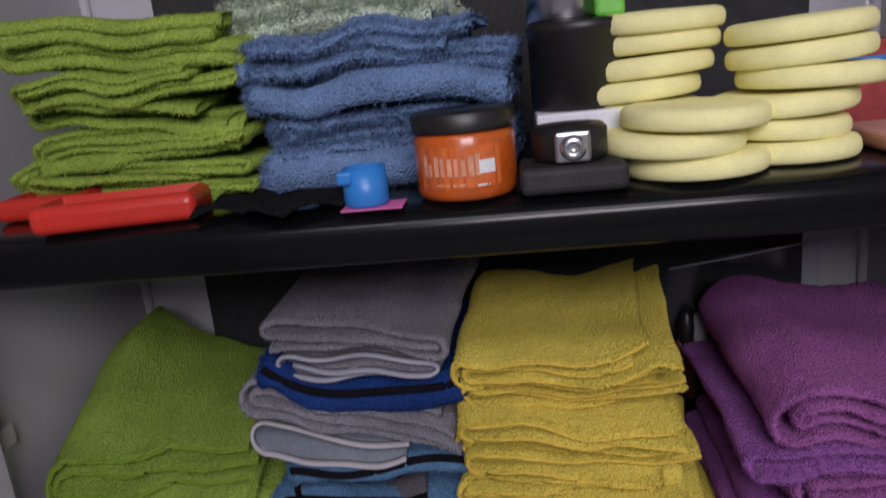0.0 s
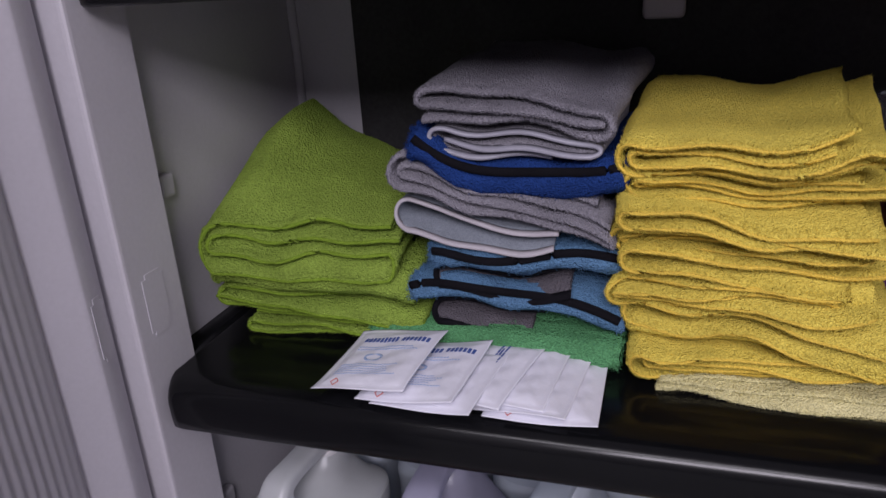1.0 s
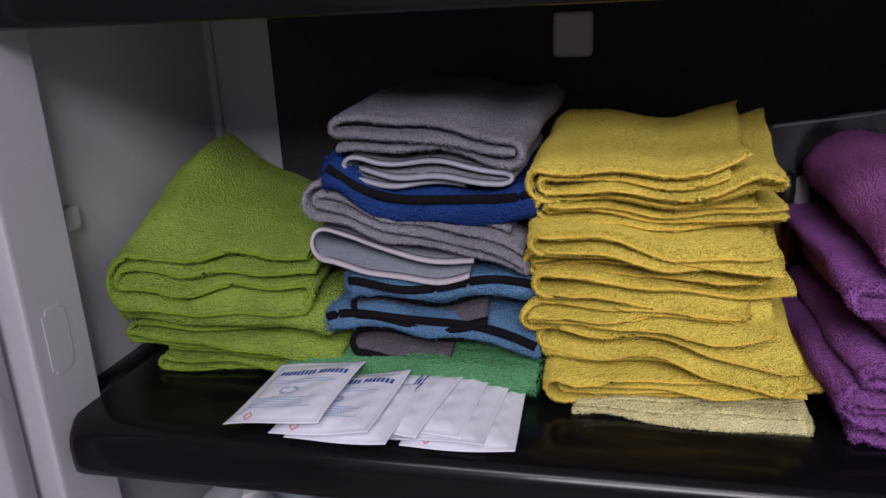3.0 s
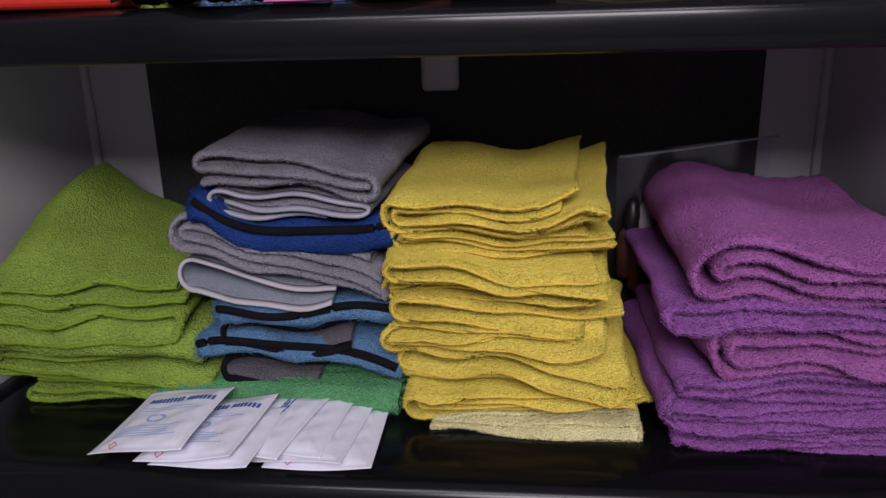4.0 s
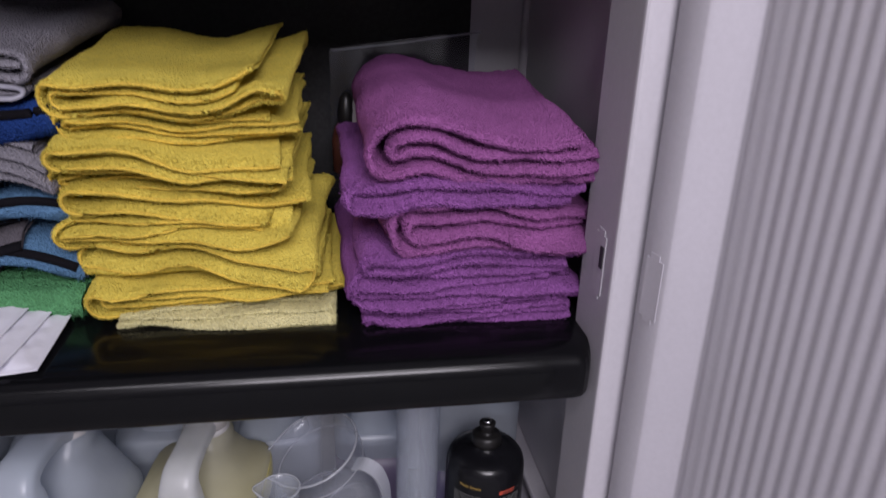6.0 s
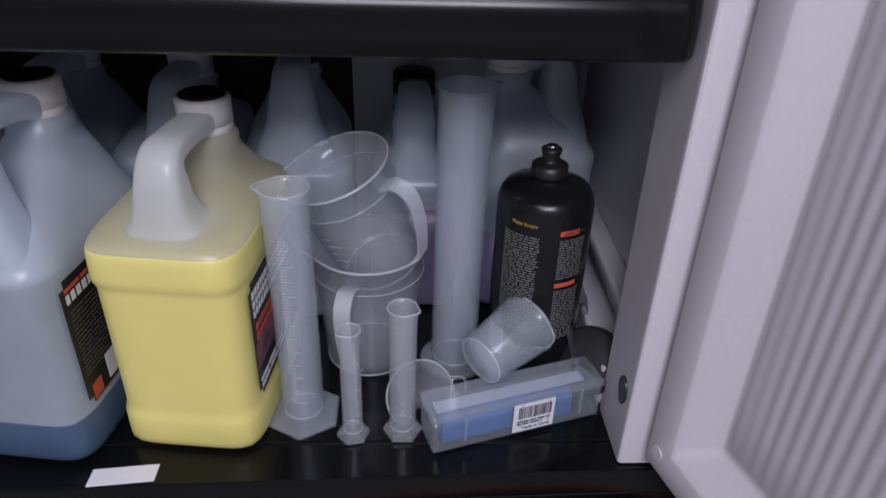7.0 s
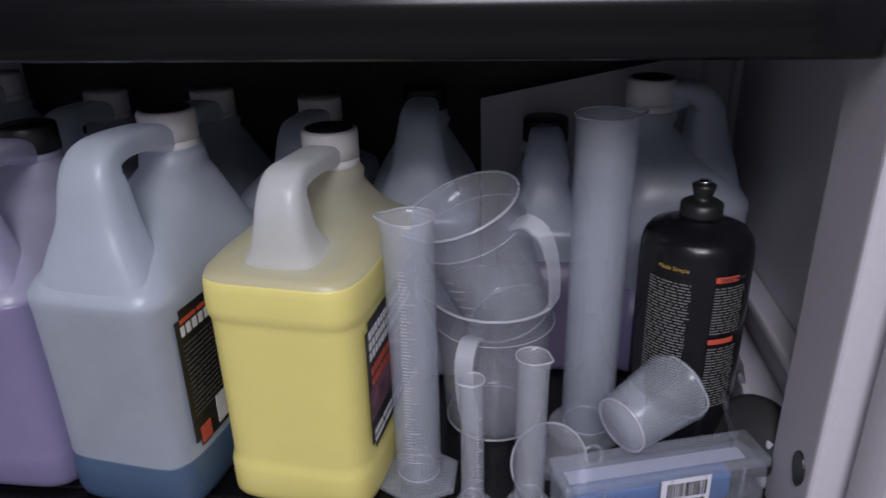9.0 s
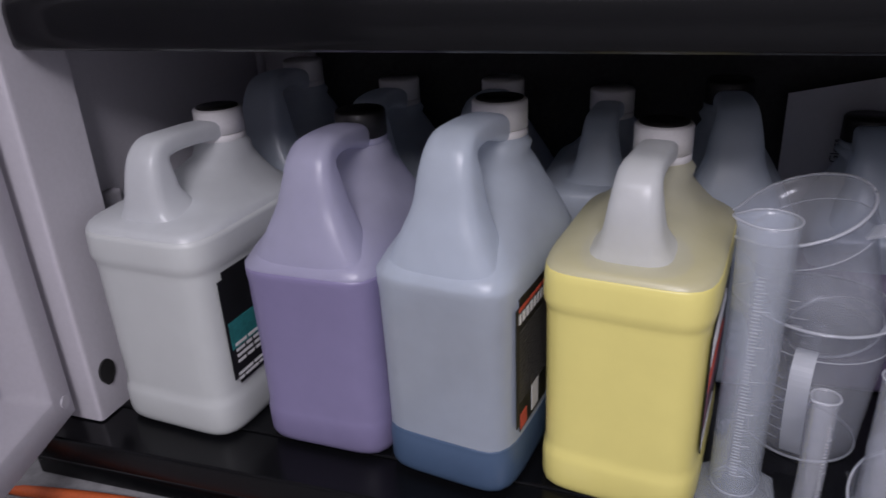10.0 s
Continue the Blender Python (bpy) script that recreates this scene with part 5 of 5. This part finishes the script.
Y = "stack of yellow towels on the middle shelf"
rng = random.Random(21)
IN_THREE, ONCE = (1, 0, 2), (1, 0)
specs = [
    (PALE, "x", ZED, 0.015, 0.436, 0.630, 0.0034, "pale yellow thin cloth at the foot of the stack"),
    (YELLOW, "x", NEST, 0.024, 0.412, 0.640, 0.0040, "yellow terry towel folded in four near the foot of the stack"),
    (YELLOW, "y", HALF, 0.018, 0.416, 0.622, 0.0080, "yellow terry towel with a smooth folded front"),
    (YELLOW, "x", IN_THREE, 0.020, 0.410, 0.624, 0.0040, "yellow terry towel folded in three with slanting edges"),
    (YELLOW, "x", NEST, 0.023, 0.398, 0.606, 0.0038, "yellow terry towel with thin layered edges"),
    (YELLOW, "x", (0, 1), 0.022, 0.404, 0.612, 0.0050, "yellow terry towel folded once with a wide open loop"),
    (YELLOW, "x", NEST, 0.023, 0.396, 0.600, 0.0038, "yellow terry towel with nested loops at its end"),
    (YELLOW, "x", ONCE, 0.016, 0.394, 0.596, 0.0046, "yellow terry towel folded in half"),
    (YELLOW, "x", NEST, 0.022, 0.402, 0.604, 0.0038, "yellow terry towel with open loops at its end"),
    (YELLOW, "x", NEST, 0.030, 0.404, 0.600, 0.0042, "yellow terry towel on top, one back corner raised"),
]


def pile_rise(base, front, grow, peak):
    """A pile that is fuller at the back than along its front edge; on its top the raised corner."""
    def f(x, y, z):
        k = np.clip((y - front) / 0.17, 0, 1)
        lift = grow * k * (base + z)
        if peak:
            t = np.clip((z - 0.010) / 0.012, 0, 1)
            lift = lift + t * (k * (0.020 * np.clip((x - 0.525) / 0.075, 0, 1.2) ** 1.5 + 0.006 * np.clip((0.525 - x) / 0.1, 0, 1)) + 0.014 * np.clip((x - 0.535) / 0.03, 0, 1) * np.clip(1 - np.abs(x - 0.575) / 0.06, 0, 1) * np.clip(1 - (y - front) / 0.05, 0, 1))
        return lift
    return f


FULL = 1.75
z = 0.0006
for i, (mt, ax, od, hh, a, b, tk, lab) in enumerate(specs):
    last = i == len(specs) - 1
    folded_cloth("towel", lab, mt, a, b, 0.092 + rng.uniform(-0.007, 0.007) - (0.006 if i == 0 else 0), 0.285, z if i == 0 or ax == "y" else z - hh * 0.36, hh * (FULL if ax == "x" and i else 1), od, tk, 30 + i, ax, rng.uniform(-8, 6), warp=pile_rise(z, 0.095, 0.07, last), group=Y, stagger=0.004, ripple=0.0022, droop=0.002, squeeze=0.46 if ax == "x" and i else 0.1, tilt=rng.uniform(-0.06, 0.06), pinch=1.1, fibres=24000, fibre=0.0016, fan=(0.019 if i in (0, 3, 6, 8) else 0.010) if ax == "x" else 0.0, ragged=0.045, hem=HEMYELLOW if ax == "x" and mt is YELLOW else None, slack=2.2 if mt is YELLOW else 4.0, belly=rng.uniform(0.001, 0.005))
    z += hh

V = "stack of violet towels on the middle shelf"
specs = [
    (VIOLET, "x", ZED, 0.022, 0.652, 0.850, 0.0052, "violet terry towel, lowest of its stack, with hanging threads"),
    (VIOLET, "x", NEST, 0.032, 0.630, 0.856, 0.0066, "violet terry towel with fraying edges"),
    (VIOLET, "x", ONCE, 0.020, 0.650, 0.852, 0.0080, "violet terry towel folded in half"),
    (VIOLETB, "x", NEST, 0.046, 0.664, 0.868, 0.0070, "plum terry towel folded in four, hanging over in front"),
    (VIOLET, "x", ONCE, 0.020, 0.634, 0.852, 0.0080, "violet terry towel reaching out behind the others"),
    (VIOLETB, "x", NEST, 0.050, 0.655, 0.868, 0.0072, "plum terry towel on top, folded thick with an open loop"),
]
z = 0.0006
for i, (mt, ax, od, hh, a, b, tk, lab) in enumerate(specs):
    last = i == len(specs) - 1
    folded_cloth("towel", lab, mt, a, b, 0.060 + rng.uniform(-0.006, 0.008), 0.29, z if i == 0 else z - hh * 0.16, hh * (1.32 if i else 1), od, tk, 50 + i, ax, rng.uniform(-2, 4), warp=(lambda x, y, z_: 0.014 * np.clip((y - 0.07) / 0.2, 0, 1) - 0.12 * np.clip(x - 0.76, 0, 1) + 0.004 * np.sin((x - 0.66) * 46)) if last else (lambda x, y, z_: -0.07 * np.clip(x - 0.76, 0, 1)) if i > 2 else None, group=V, stagger=0.006, ripple=0.0026, droop=0.003, fibres=22000, fibre=0.0017, squeeze=0.30 if i else 0.1, tilt=rng.uniform(-0.04, 0.01), pinch=1.2, fan=(0.004, 0.006, 0.006, 0.014, 0.006, 0.006)[i], ragged=0.04, slack=1.6, belly=rng.uniform(0.002, 0.006), fuzz=0.0006)
    z += hh


# sachets spread like cards
def sachet(m, seed, printed):
    rng = random.Random(seed)
    thing = empty("wet_wipe_sachet", m, "white foil sachet with blue print, lying in a fanned pile" if printed else "white foil sachet lying in a fanned pile", "sachet", "fanned sachets")
    n = 44
    w, l = 0.094, 0.097
    vs, fs = [], []
    ph = [rng.uniform(0, 6) for _ in range(6)]

    def face(x, y, sgn=1):
        u, v = x / (w / 2), y / (l / 2)
        e = max(0.0, 1 - max(abs(u) / 0.88, abs(v) / 0.90))
        puff = min(1.0, e * 4) ** 0.7
        wr = 0.0005 * math.sin(6 * u + 3 * v + ph[0]) + 0.0003 * math.sin(13 * v - 7 * u + ph[1]) + 0.0002 * math.sin(23 * u + 17 * v + ph[3])
        return 0.0035 + sgn * (0.0003 + 0.0030 * puff) + wr * puff + 0.0020 * abs(v) ** 4 * math.sin(2 * u + ph[2])

    for sgn in (1, -1):
        for i in range(n + 1):
            for k in range(n + 1):
                x, y = (i / n * 2 - 1) * w / 2, (k / n * 2 - 1) * l / 2
                vs.append((x, y, face(x, y, sgn)))
    for s in (0, 1):
        for i in range(n):
            for k in range(n):
                a = s * (n + 1) ** 2 + i * (n + 1) + k
                q = (a, a + n + 1, a + n + 2, a + 1)
                fs.append(q if s == 0 else q[::-1])
    N2 = (n + 1) ** 2
    edge = [k for k in range(n + 1)] + [i * (n + 1) + n for i in range(1, n + 1)] + [n * (n + 1) + k for k in range(n - 1, -1, -1)] + [i * (n + 1) for i in range(n - 1, 0, -1)]
    for a, b in zip(edge, edge[1:] + edge[:1]):
        fs.append((a, b, b + N2, a + N2))
    mesh_object("pouch", vs, fs, SACHET, thing, "sealed white pouch")
    flat = Matrix.Identity(4)
    prints = []
    if printed:
        # two plain word bars in place of the maker's name, then small print and a ring mark
        for u0, u1 in ((-0.030, 0.006), (0.011, 0.041)):
            x = u0
            while x < u1 - 0.002:
                prints.append(slab(x, x + 0.0026, 0.0225, 0.0290, 0, flat, INK, "word_bar", thing))
                x += 0.0042
        prints.append(bars(thing, flat, -0.030, 0.038, 0.009, 0.017, 2, INKPALE, rng, 0.7, True, depth=0))
        prints.append(bars(thing, flat, -0.034, 0.034, -0.030, -0.012, 5, INKPALE, rng, 0.75, True, depth=0))
        vv, ff = tube([(0.0085 * math.cos(2 * math.pi * k / 16) - 0.006, 0.005 * math.sin(2 * math.pi * k / 16) - 0.003, 0) for k in range(17)], 0.0013, 6, 0.1)
        prints.append(mesh_object("ring_mark", vv, ff, INKPALE, thing))
    else:
        prints.append(bars(thing, pose(0.012, 0.0, 0, 0, 0, 90), 0.0, 0.042, -0.006, 0.003, 3, INK, rng, depth=0))
    bm = bmesh.new()
    for a in range(4):
        b = box_bm(-0.0032, 0.0032, 0.0026, 0.0032, 0, 0.0004)
        b.transform(pose(0, 0, 0, 0, 0, 90 * a))
        me = bpy.data.meshes.new("tmp")
        b.to_mesh(me)
        b.free()
        bm.from_mesh(me)
        bpy.data.meshes.remove(me)
    bm.transform(pose(-0.026, -0.040, 0, 0, 0, 45))
    prints.append(part("warning_diamond", bm, INKRED, thing))
    for ob in prints:
        for vert in ob.data.vertices:
            vert.co.z = min(0.0005, max(0, vert.co.z)) + face(vert.co.x, vert.co.y) + 0.0005
    return thing


sachet(pose(0.349, 0.064, 0.0006, 2, -2, 0), 1, False)
sachet(pose(0.330, 0.066, 0.0042, 2, -3, -7), 2, False)
sachet(pose(0.312, 0.072, 0.0078, 3, -4, -7), 3, False)
sachet(pose(0.284, 0.068, 0.0100, 4, -6, -14), 4, False)
sachet(pose(0.259, 0.050, 0.0085, 3, -8, -9), 7, False)
sachet(pose(0.243, 0.054, 0.0130, 4, -10, -8), 5, True)
sachet(pose(0.200, 0.058, 0.0170, 5, -12, -8), 6, True)

# clear zip bags with small brown bottles behind the stacks
for k, (bx, by, tilt) in enumerate(((0.675, 0.315, 4),)):
    thing = empty("zip_bag", pose(bx, by, 0.0005), "clear zip bag holding small brown parts, pushed behind the towels", "bag")
    vs, fs = [], []
    r3 = np.random.RandomState(8 + k)
    for s in (0, 1):
        for i in range(15):
            for j in range(19):
                u, v = i / 14, j / 18
                bulge = 0.016 * math.sin(math.pi * u) * math.sin(math.pi * min(1, v * 1.3)) if v < 0.77 else 0
                fold = 0.0022 * math.sin(11 * u + 3 * v) + 0.0012 * math.sin(23 * u - 9 * v + 1 + s)
                vs.append((-0.045 + (0.150 + 0.02 * v) * u, (-1 if s == 0 else 1) * (0.001 + bulge) + fold + 0.02 * v, 0.004 + 0.206 * v + 0.022 * u * v + 0.0004 * r3.randn() * (v > 0.02)))
    for s in (0, 1):
        for i in range(14):
            for j in range(18):
                a = s * 285 + i * 19 + j
                fs.append((a, a + 1, a + 20, a + 19))
    mesh_object("film", vs, fs, BAG, thing, "creased clear film")
    v2, f2 = tube([(-0.042, 0.02, 0.2075), (0.03, 0.02, 0.216), (0.130, 0.022, 0.230)], 0.0013, 8)
    mesh_object("zip_strip", v2, f2, EDGE, thing, "zip strip")
    for dx, dz, mt in ((-0.035, 0.10, BROWN), (-0.022, 0.085, BROWN), (-0.028, 0.135, CAPBLACK), (-0.015, 0.13, CREAM)):
        v2, f2 = revolve([(0.004, -0.03), (0.009, -0.026), (0.010, 0.01), (0.007, 0.024), (0.003, 0.03)], 16, dx, 0.0)
        o2 = mesh_object("small_bottle", [(a, b, c + dz) for a, b, c in v2], f2, mt, thing)

# ---- upper shelf ----
UP = 0.3715
U = "stack of green towels on the upper shelf"
z = UP
for i, (hh, od, ax, a, b, lab) in enumerate(((0.042, SIX, "x", 0.022, 0.262, "lime green terry towel with loose rolled layers"), (0.026, NEST, "x", 0.036, 0.258, "lime green terry towel folded in four"),
                                             (0.024, NEST, "x", 0.036, 0.256, "lime green terry towel with a flap hanging in front"), (0.022, NEST, "x", 0.030, 0.262, "lime green terry towel with nested loops"),
                                             (0.042, NEST, "x", 0.020, 0.262, "lime green terry towel on top of the stack"))):
    folded_cloth("towel", lab, OLIVE, a + 0.022, b + 0.004, 0.096 + 0.006 * (i % 3), 0.31, z if i == 0 else z - hh * 0.10, hh * (1.2 if i else 1), od, 0.0110, 70 + i, ax, -6 + i, group=U, stagger=0.006, ripple=0.0026, droop=0.004, squeeze=0.24, fan=0.018 if i == 2 else 0.008, ragged=0.05, slack=1.6, fibres=12000, fibre=0.0022, pinch=1.15, tilt=(-0.05, 0.04, -0.06, 0.02, -0.05)[i])
    z += hh
U = "stack of blue plush towels on the upper shelf"
z = UP
for i, (hh, od, ax, a, b, lab) in enumerate(((0.034, NEST, "y", 0.268, 0.470, "dusty blue plush towel, lowest of its stack"), (0.030, NEST, "x", 0.266, 0.468, "dusty blue plush towel with a rolled end"),
                                             (0.030, (0, 1), "y", 0.266, 0.474, "dusty blue plush towel folded in half"), (0.036, NEST, "x", 0.264, 0.476, "dusty blue plush towel on top"))):
    folded_cloth("plush_towel", lab, SKY, a, b, 0.085 + 0.008 * (i % 2), 0.30, z, hh, od, 0.0085, 80 + i, ax, -5 + 3 * (i % 2), group=U, fuzz=0.0010, stagger=0.010, ripple=0.004, droop=0.006, fibres=22000, fibre=0.005, fan=0.010 if ax == "x" else 0.0, ragged=0.05, slack=2.0)
    z += hh
folded_cloth("plush_cloth", "fluffy white and green cloth thrown on the blue towels", FLUFF, 0.255, 0.43, 0.12, 0.30, z, 0.034, HALF, 0.014, 91, "x", -6, fuzz=0.002, category="cloth", fibres=20000, fibre=0.009)


def tray(m, lx, ly, h, label):
    """A shallow moulded tray: a rounded wall round a sunken floor."""
    thing = empty("red_tray", m, label, "tray")
    bm = box_bm(-lx / 2, lx / 2, -ly / 2, ly / 2, 0, h, 0.007, 4)
    top = max(bm.faces, key=lambda f: f.calc_center_median().z + f.calc_area() * 10)
    bmesh.ops.inset_region(bm, faces=[top], thickness=0.004)
    bmesh.ops.translate(bm, verts=top.verts[:], vec=(0, 0, -h * 0.6))
    bmesh.ops.delete(bm, geom=[top], context="FACES_ONLY")
    part("wall", bm, REDP, thing, "glossy red wall")
    part("base", box_bm(-lx / 2 + 0.006, lx / 2 - 0.006, -ly / 2 + 0.006, ly / 2 - 0.006, h * 0.2, h * 0.38, 0.001), REDP, thing)
    return thing


tray(pose(0.172, 0.036, UP, 0, 0, 9), 0.120, 0.055, 0.021, "shallow glossy red plastic tray on the shelf edge")
tray(pose(0.078, 0.098, UP, 0, 0, 4), 0.075, 0.06, 0.019, "second shallow red plastic tray by the post")
vs, fs = [], []
r3 = np.random.RandomState(4)
for i in range(22):
    for j in range(10):
        u, v = i / 21, j / 9
        vs.append((0.235 + 0.125 * u, 0.005 + 0.065 * v + 0.012 * math.sin(u * 9), UP + 0.003 + 0.006 * abs(math.sin(u * 11 + v * 5)) + 0.0015 * r3.rand()))
for i in range(21):
    for j in range(9):
        a = i * 10 + j
        fs.append((a, a + 10, a + 11, a + 1))
ob = mesh_object("black_cloth", vs, fs, CLOTHBLACK)
md = ob.modifiers.new("thick", "SOLIDIFY")
md.thickness = 0.0025
tagged(ob, "crumpled thin black cloth lying on the shelf", "cloth")

thing = empty("blue_cup", pose(0.361, 0.020, UP + 0.0012), "small blue plastic measuring cap with a pouring notch", "cup")
vv, ff = revolve([(0.0148, 0.0), (0.0160, 0.002), (0.0155, 0.027), (0.0138, 0.027), (0.0138, 0.004), (0.0, 0.004)], 36, caps=(True, False))
mesh_object("bowl", vv, ff, BLUEP, thing, "blue bowl")
bm = box_bm(-0.0165, -0.006, -0.0165, -0.011, 0.017, 0.026, 0.002)
part("lug", bm, BLUEP, thing, "moulded lug")
ob = part("pink_slip", box_bm(0.345, 0.388, 0.002, 0.030, UP + 0.0002, UP + 0.001), PINK)
tagged(ob, "bright pink paper slip under the blue cup", "paper slip")

thing = empty("paste_jar", pose(0.432, 0.038, UP), "orange paste jar with a black lid and a printed label", "jar")
vv, ff = revolve([(0.031, 0.0), (0.0345, 0.002), (0.0358, 0.006), (0.0358, 0.042), (0.034, 0.046), (0.032, 0.047)], 48)
mesh_object("pot", vv, ff, AMBER, thing, "orange plastic pot")
vv, ff = revolve([(0.0362, 0.0465), (0.0365, 0.048), (0.0365, 0.0585), (0.035, 0.060), (0.0, 0.060)], 48, caps=(True, False))
mesh_object("lid", vv, ff, CAPBLACK, thing, "black screw lid")
rng = random.Random(2)
wrap(thing, A - 0.95, A + 0.75, 0.010, 0.038, 1, ORLABEL, rng, 0.0361, "label", True)
PALEORANGE = material("pale_orange_ink", (0.80, 0.36, 0.22), 0.5, 0, 0.3, 90, 300, 0.05)
for k in range(9):
    a0 = A - 0.85 + 0.135 * k
    hh = rng.uniform(0.008, 0.015)
    wrap(thing, a0, a0 + rng.uniform(0.07, 0.11), 0.018, 0.018 + hh, 1, PALEORANGE, rng, 0.0364, "lettering", True)
wrap(thing, A + 0.30, A + 0.62, 0.019, 0.028, 1, INKWHITE, rng, 0.0365, "white_patch", True)
wrap(thing, A - 0.55, A + 0.05, 0.0115, 0.0145, 1, PALEORANGE, rng, 0.0364, "print")
wrap(thing, A + 0.25, A + 0.5, 0.0105, 0.0135, 1, INKWHITE, rng, 0.0364, "print")

thing = empty("small_speaker", pose(0.505, 0.028, UP), "small black device with a chrome knob on a mesh pad", "device")
bm = box_bm(-0.036, 0.036, -0.026, 0.030, 0.0, 0.019, 0.005, 3)
part("mesh_pad", bm, MESH, thing, "black mesh pad")
vv, ff = revolve([(0.024, 0.0), (0.026, 0.004), (0.026, 0.026), (0.023, 0.030), (0.0, 0.031)], 40, 0.0, 0.006, caps=(True, False))
mesh_object("drum", [(a, b, c * 0.80 + 0.0193) for a, b, c in vv], ff, CAPBLACK, thing, "round black body")
part("face_plate", box_bm(-0.012, 0.012, -0.0225, -0.0165, 0.0205, 0.0405, 0.002), CHROME, thing, "bright face plate")
vv, ff = revolve([(0.0085, 0.0), (0.0085, 0.004), (0.006, 0.006), (0.003, 0.0062), (0.003, 0.004), (0.0, 0.004)], 32, caps=(True, False))
ob = mesh_object("knob", vv, ff, CHROME, thing, "chrome knob")
ob.matrix_basis = pose(0, -0.0225, 0.0305, 90, 0, 0)
part("white_box", box_bm(0.485, 0.548, 0.075, 0.13, UP, UP + 0.047, 0.002), PAPER)
tagged(bpy.data.objects["white_box"], "small white box behind the device", "box")
thing = empty("black_tub", pose(0.522, 0.118, UP + 0.0472), "round black plastic tub standing on the white box", "tub")
vv, ff = revolve([(0.036, 0.0), (0.0385, 0.003), (0.0385, 0.056), (0.040, 0.058), (0.040, 0.064), (0.037, 0.066), (0.0, 0.066)], 44, caps=(True, False))
mesh_object("tub_wall", vv, ff, CAPBLACK, thing, "black tub wall")
thing = empty("metal_can", pose(0.512, 0.125, UP + 0.1134), "brushed metal can with a green label standing on the black tub", "can")
vv, ff = revolve([(0.027, 0.0), (0.0285, 0.002), (0.0285, 0.075), (0.026, 0.078), (0.0, 0.078)], 40, caps=(True, False))
mesh_object("can_wall", vv, ff, CHROME, thing, "metal wall")
part("green_tag", box_bm(0.022, 0.044, -0.03, -0.012, 0.0, 0.05, 0.003), GREENP, thing, "green plastic tag")

# foam applicator pads in leaning piles
pad_profile = [(0.0, 0.0), (0.044, 0.0), (0.0480, 0.0006), (0.0496, 0.0022), (0.0505, 0.006), (0.0500, 0.0105), (0.0478, 0.0138), (0.043, 0.0152), (0.0, 0.0160)]
vv, ff = revolve(pad_profile, 48, caps=(False, False))
vv = [(x * (1 + 0.012 * math.sin(3 * math.atan2(y, x) + 1)), y * (1 + 0.012 * math.sin(3 * math.atan2(y, x) + 1)), z_) for x, y, z_ in vv]
pad = mesh_object("foam_pad", vv, ff, FOAM)
tagged(pad, "round pale yellow foam applicator pad in a pile", "foam pad", "piles of foam pads on the upper shelf")
rng = random.Random(6)
first = True
for px, py, count, gap in ((0.588, 0.052, 3, 0.0165), (0.572, 0.122, 7, 0.0165), (0.664, 0.085, 6, 0.0168)):
    for k in range(count):
        m = pose(px + rng.uniform(-0.010, 0.010) + (0.004 * k if count == 6 else 0), py + rng.uniform(-0.004, 0.004), UP + 0.0002 + k * gap, rng.uniform(-1.0, 1.0), rng.uniform(-3.2, -1.6) if k else 0, rng.uniform(0, 360))
        if first:
            pad.matrix_basis = m
            first = False
        else:
            copy_thing(pad, m)

thing = empty("peach_packet", pose(0.775, 0.075, UP), "flat peach-coloured packet lying on the shelf", "packet")
part("wrapper", box_bm(-0.05, 0.05, -0.05, 0.06, 0.0, 0.014, 0.005, 3), PEACH, thing, "peach film wrapper")
thing = empty("red_box", pose(0.742, 0.20, UP), "red and blue printed box behind the pads", "box")
part("carton", box_bm(-0.06, 0.06, -0.03, 0.03, 0.0, 0.075, 0.002), material("red_card", (0.42, 0.05, 0.05), 0.5, 0, 0.3, 30, 200, 0.05), thing, "red card")
part("stripe", box_bm(-0.058, 0.058, -0.0312, -0.0302, 0.045, 0.062), BLUEP, thing)
thing = empty("film_bag", pose(0.66, 0.17, UP), "clear film bag bunched up behind the foam pads", "bag")
vs, fs = [], []
r3 = np.random.RandomState(15)
for i in range(18):
    for j in range(14):
        u, v = i / 17, j / 13
        vs.append((-0.12 + 0.24 * u + 0.006 * r3.randn(), 0.01 * math.sin(u * 9) + 0.008 * r3.randn(), 0.001 + (0.13 + 0.02 * math.sin(u * 7)) * v + 0.003 * r3.randn() * (v > 0.05)))
for i in range(17):
    for j in range(13):
        a = i * 14 + j
        fs.append((a, a + 1, a + 15, a + 14))
mesh_object("film", vs, fs, BAG, thing, "creased clear film", smooth=False)
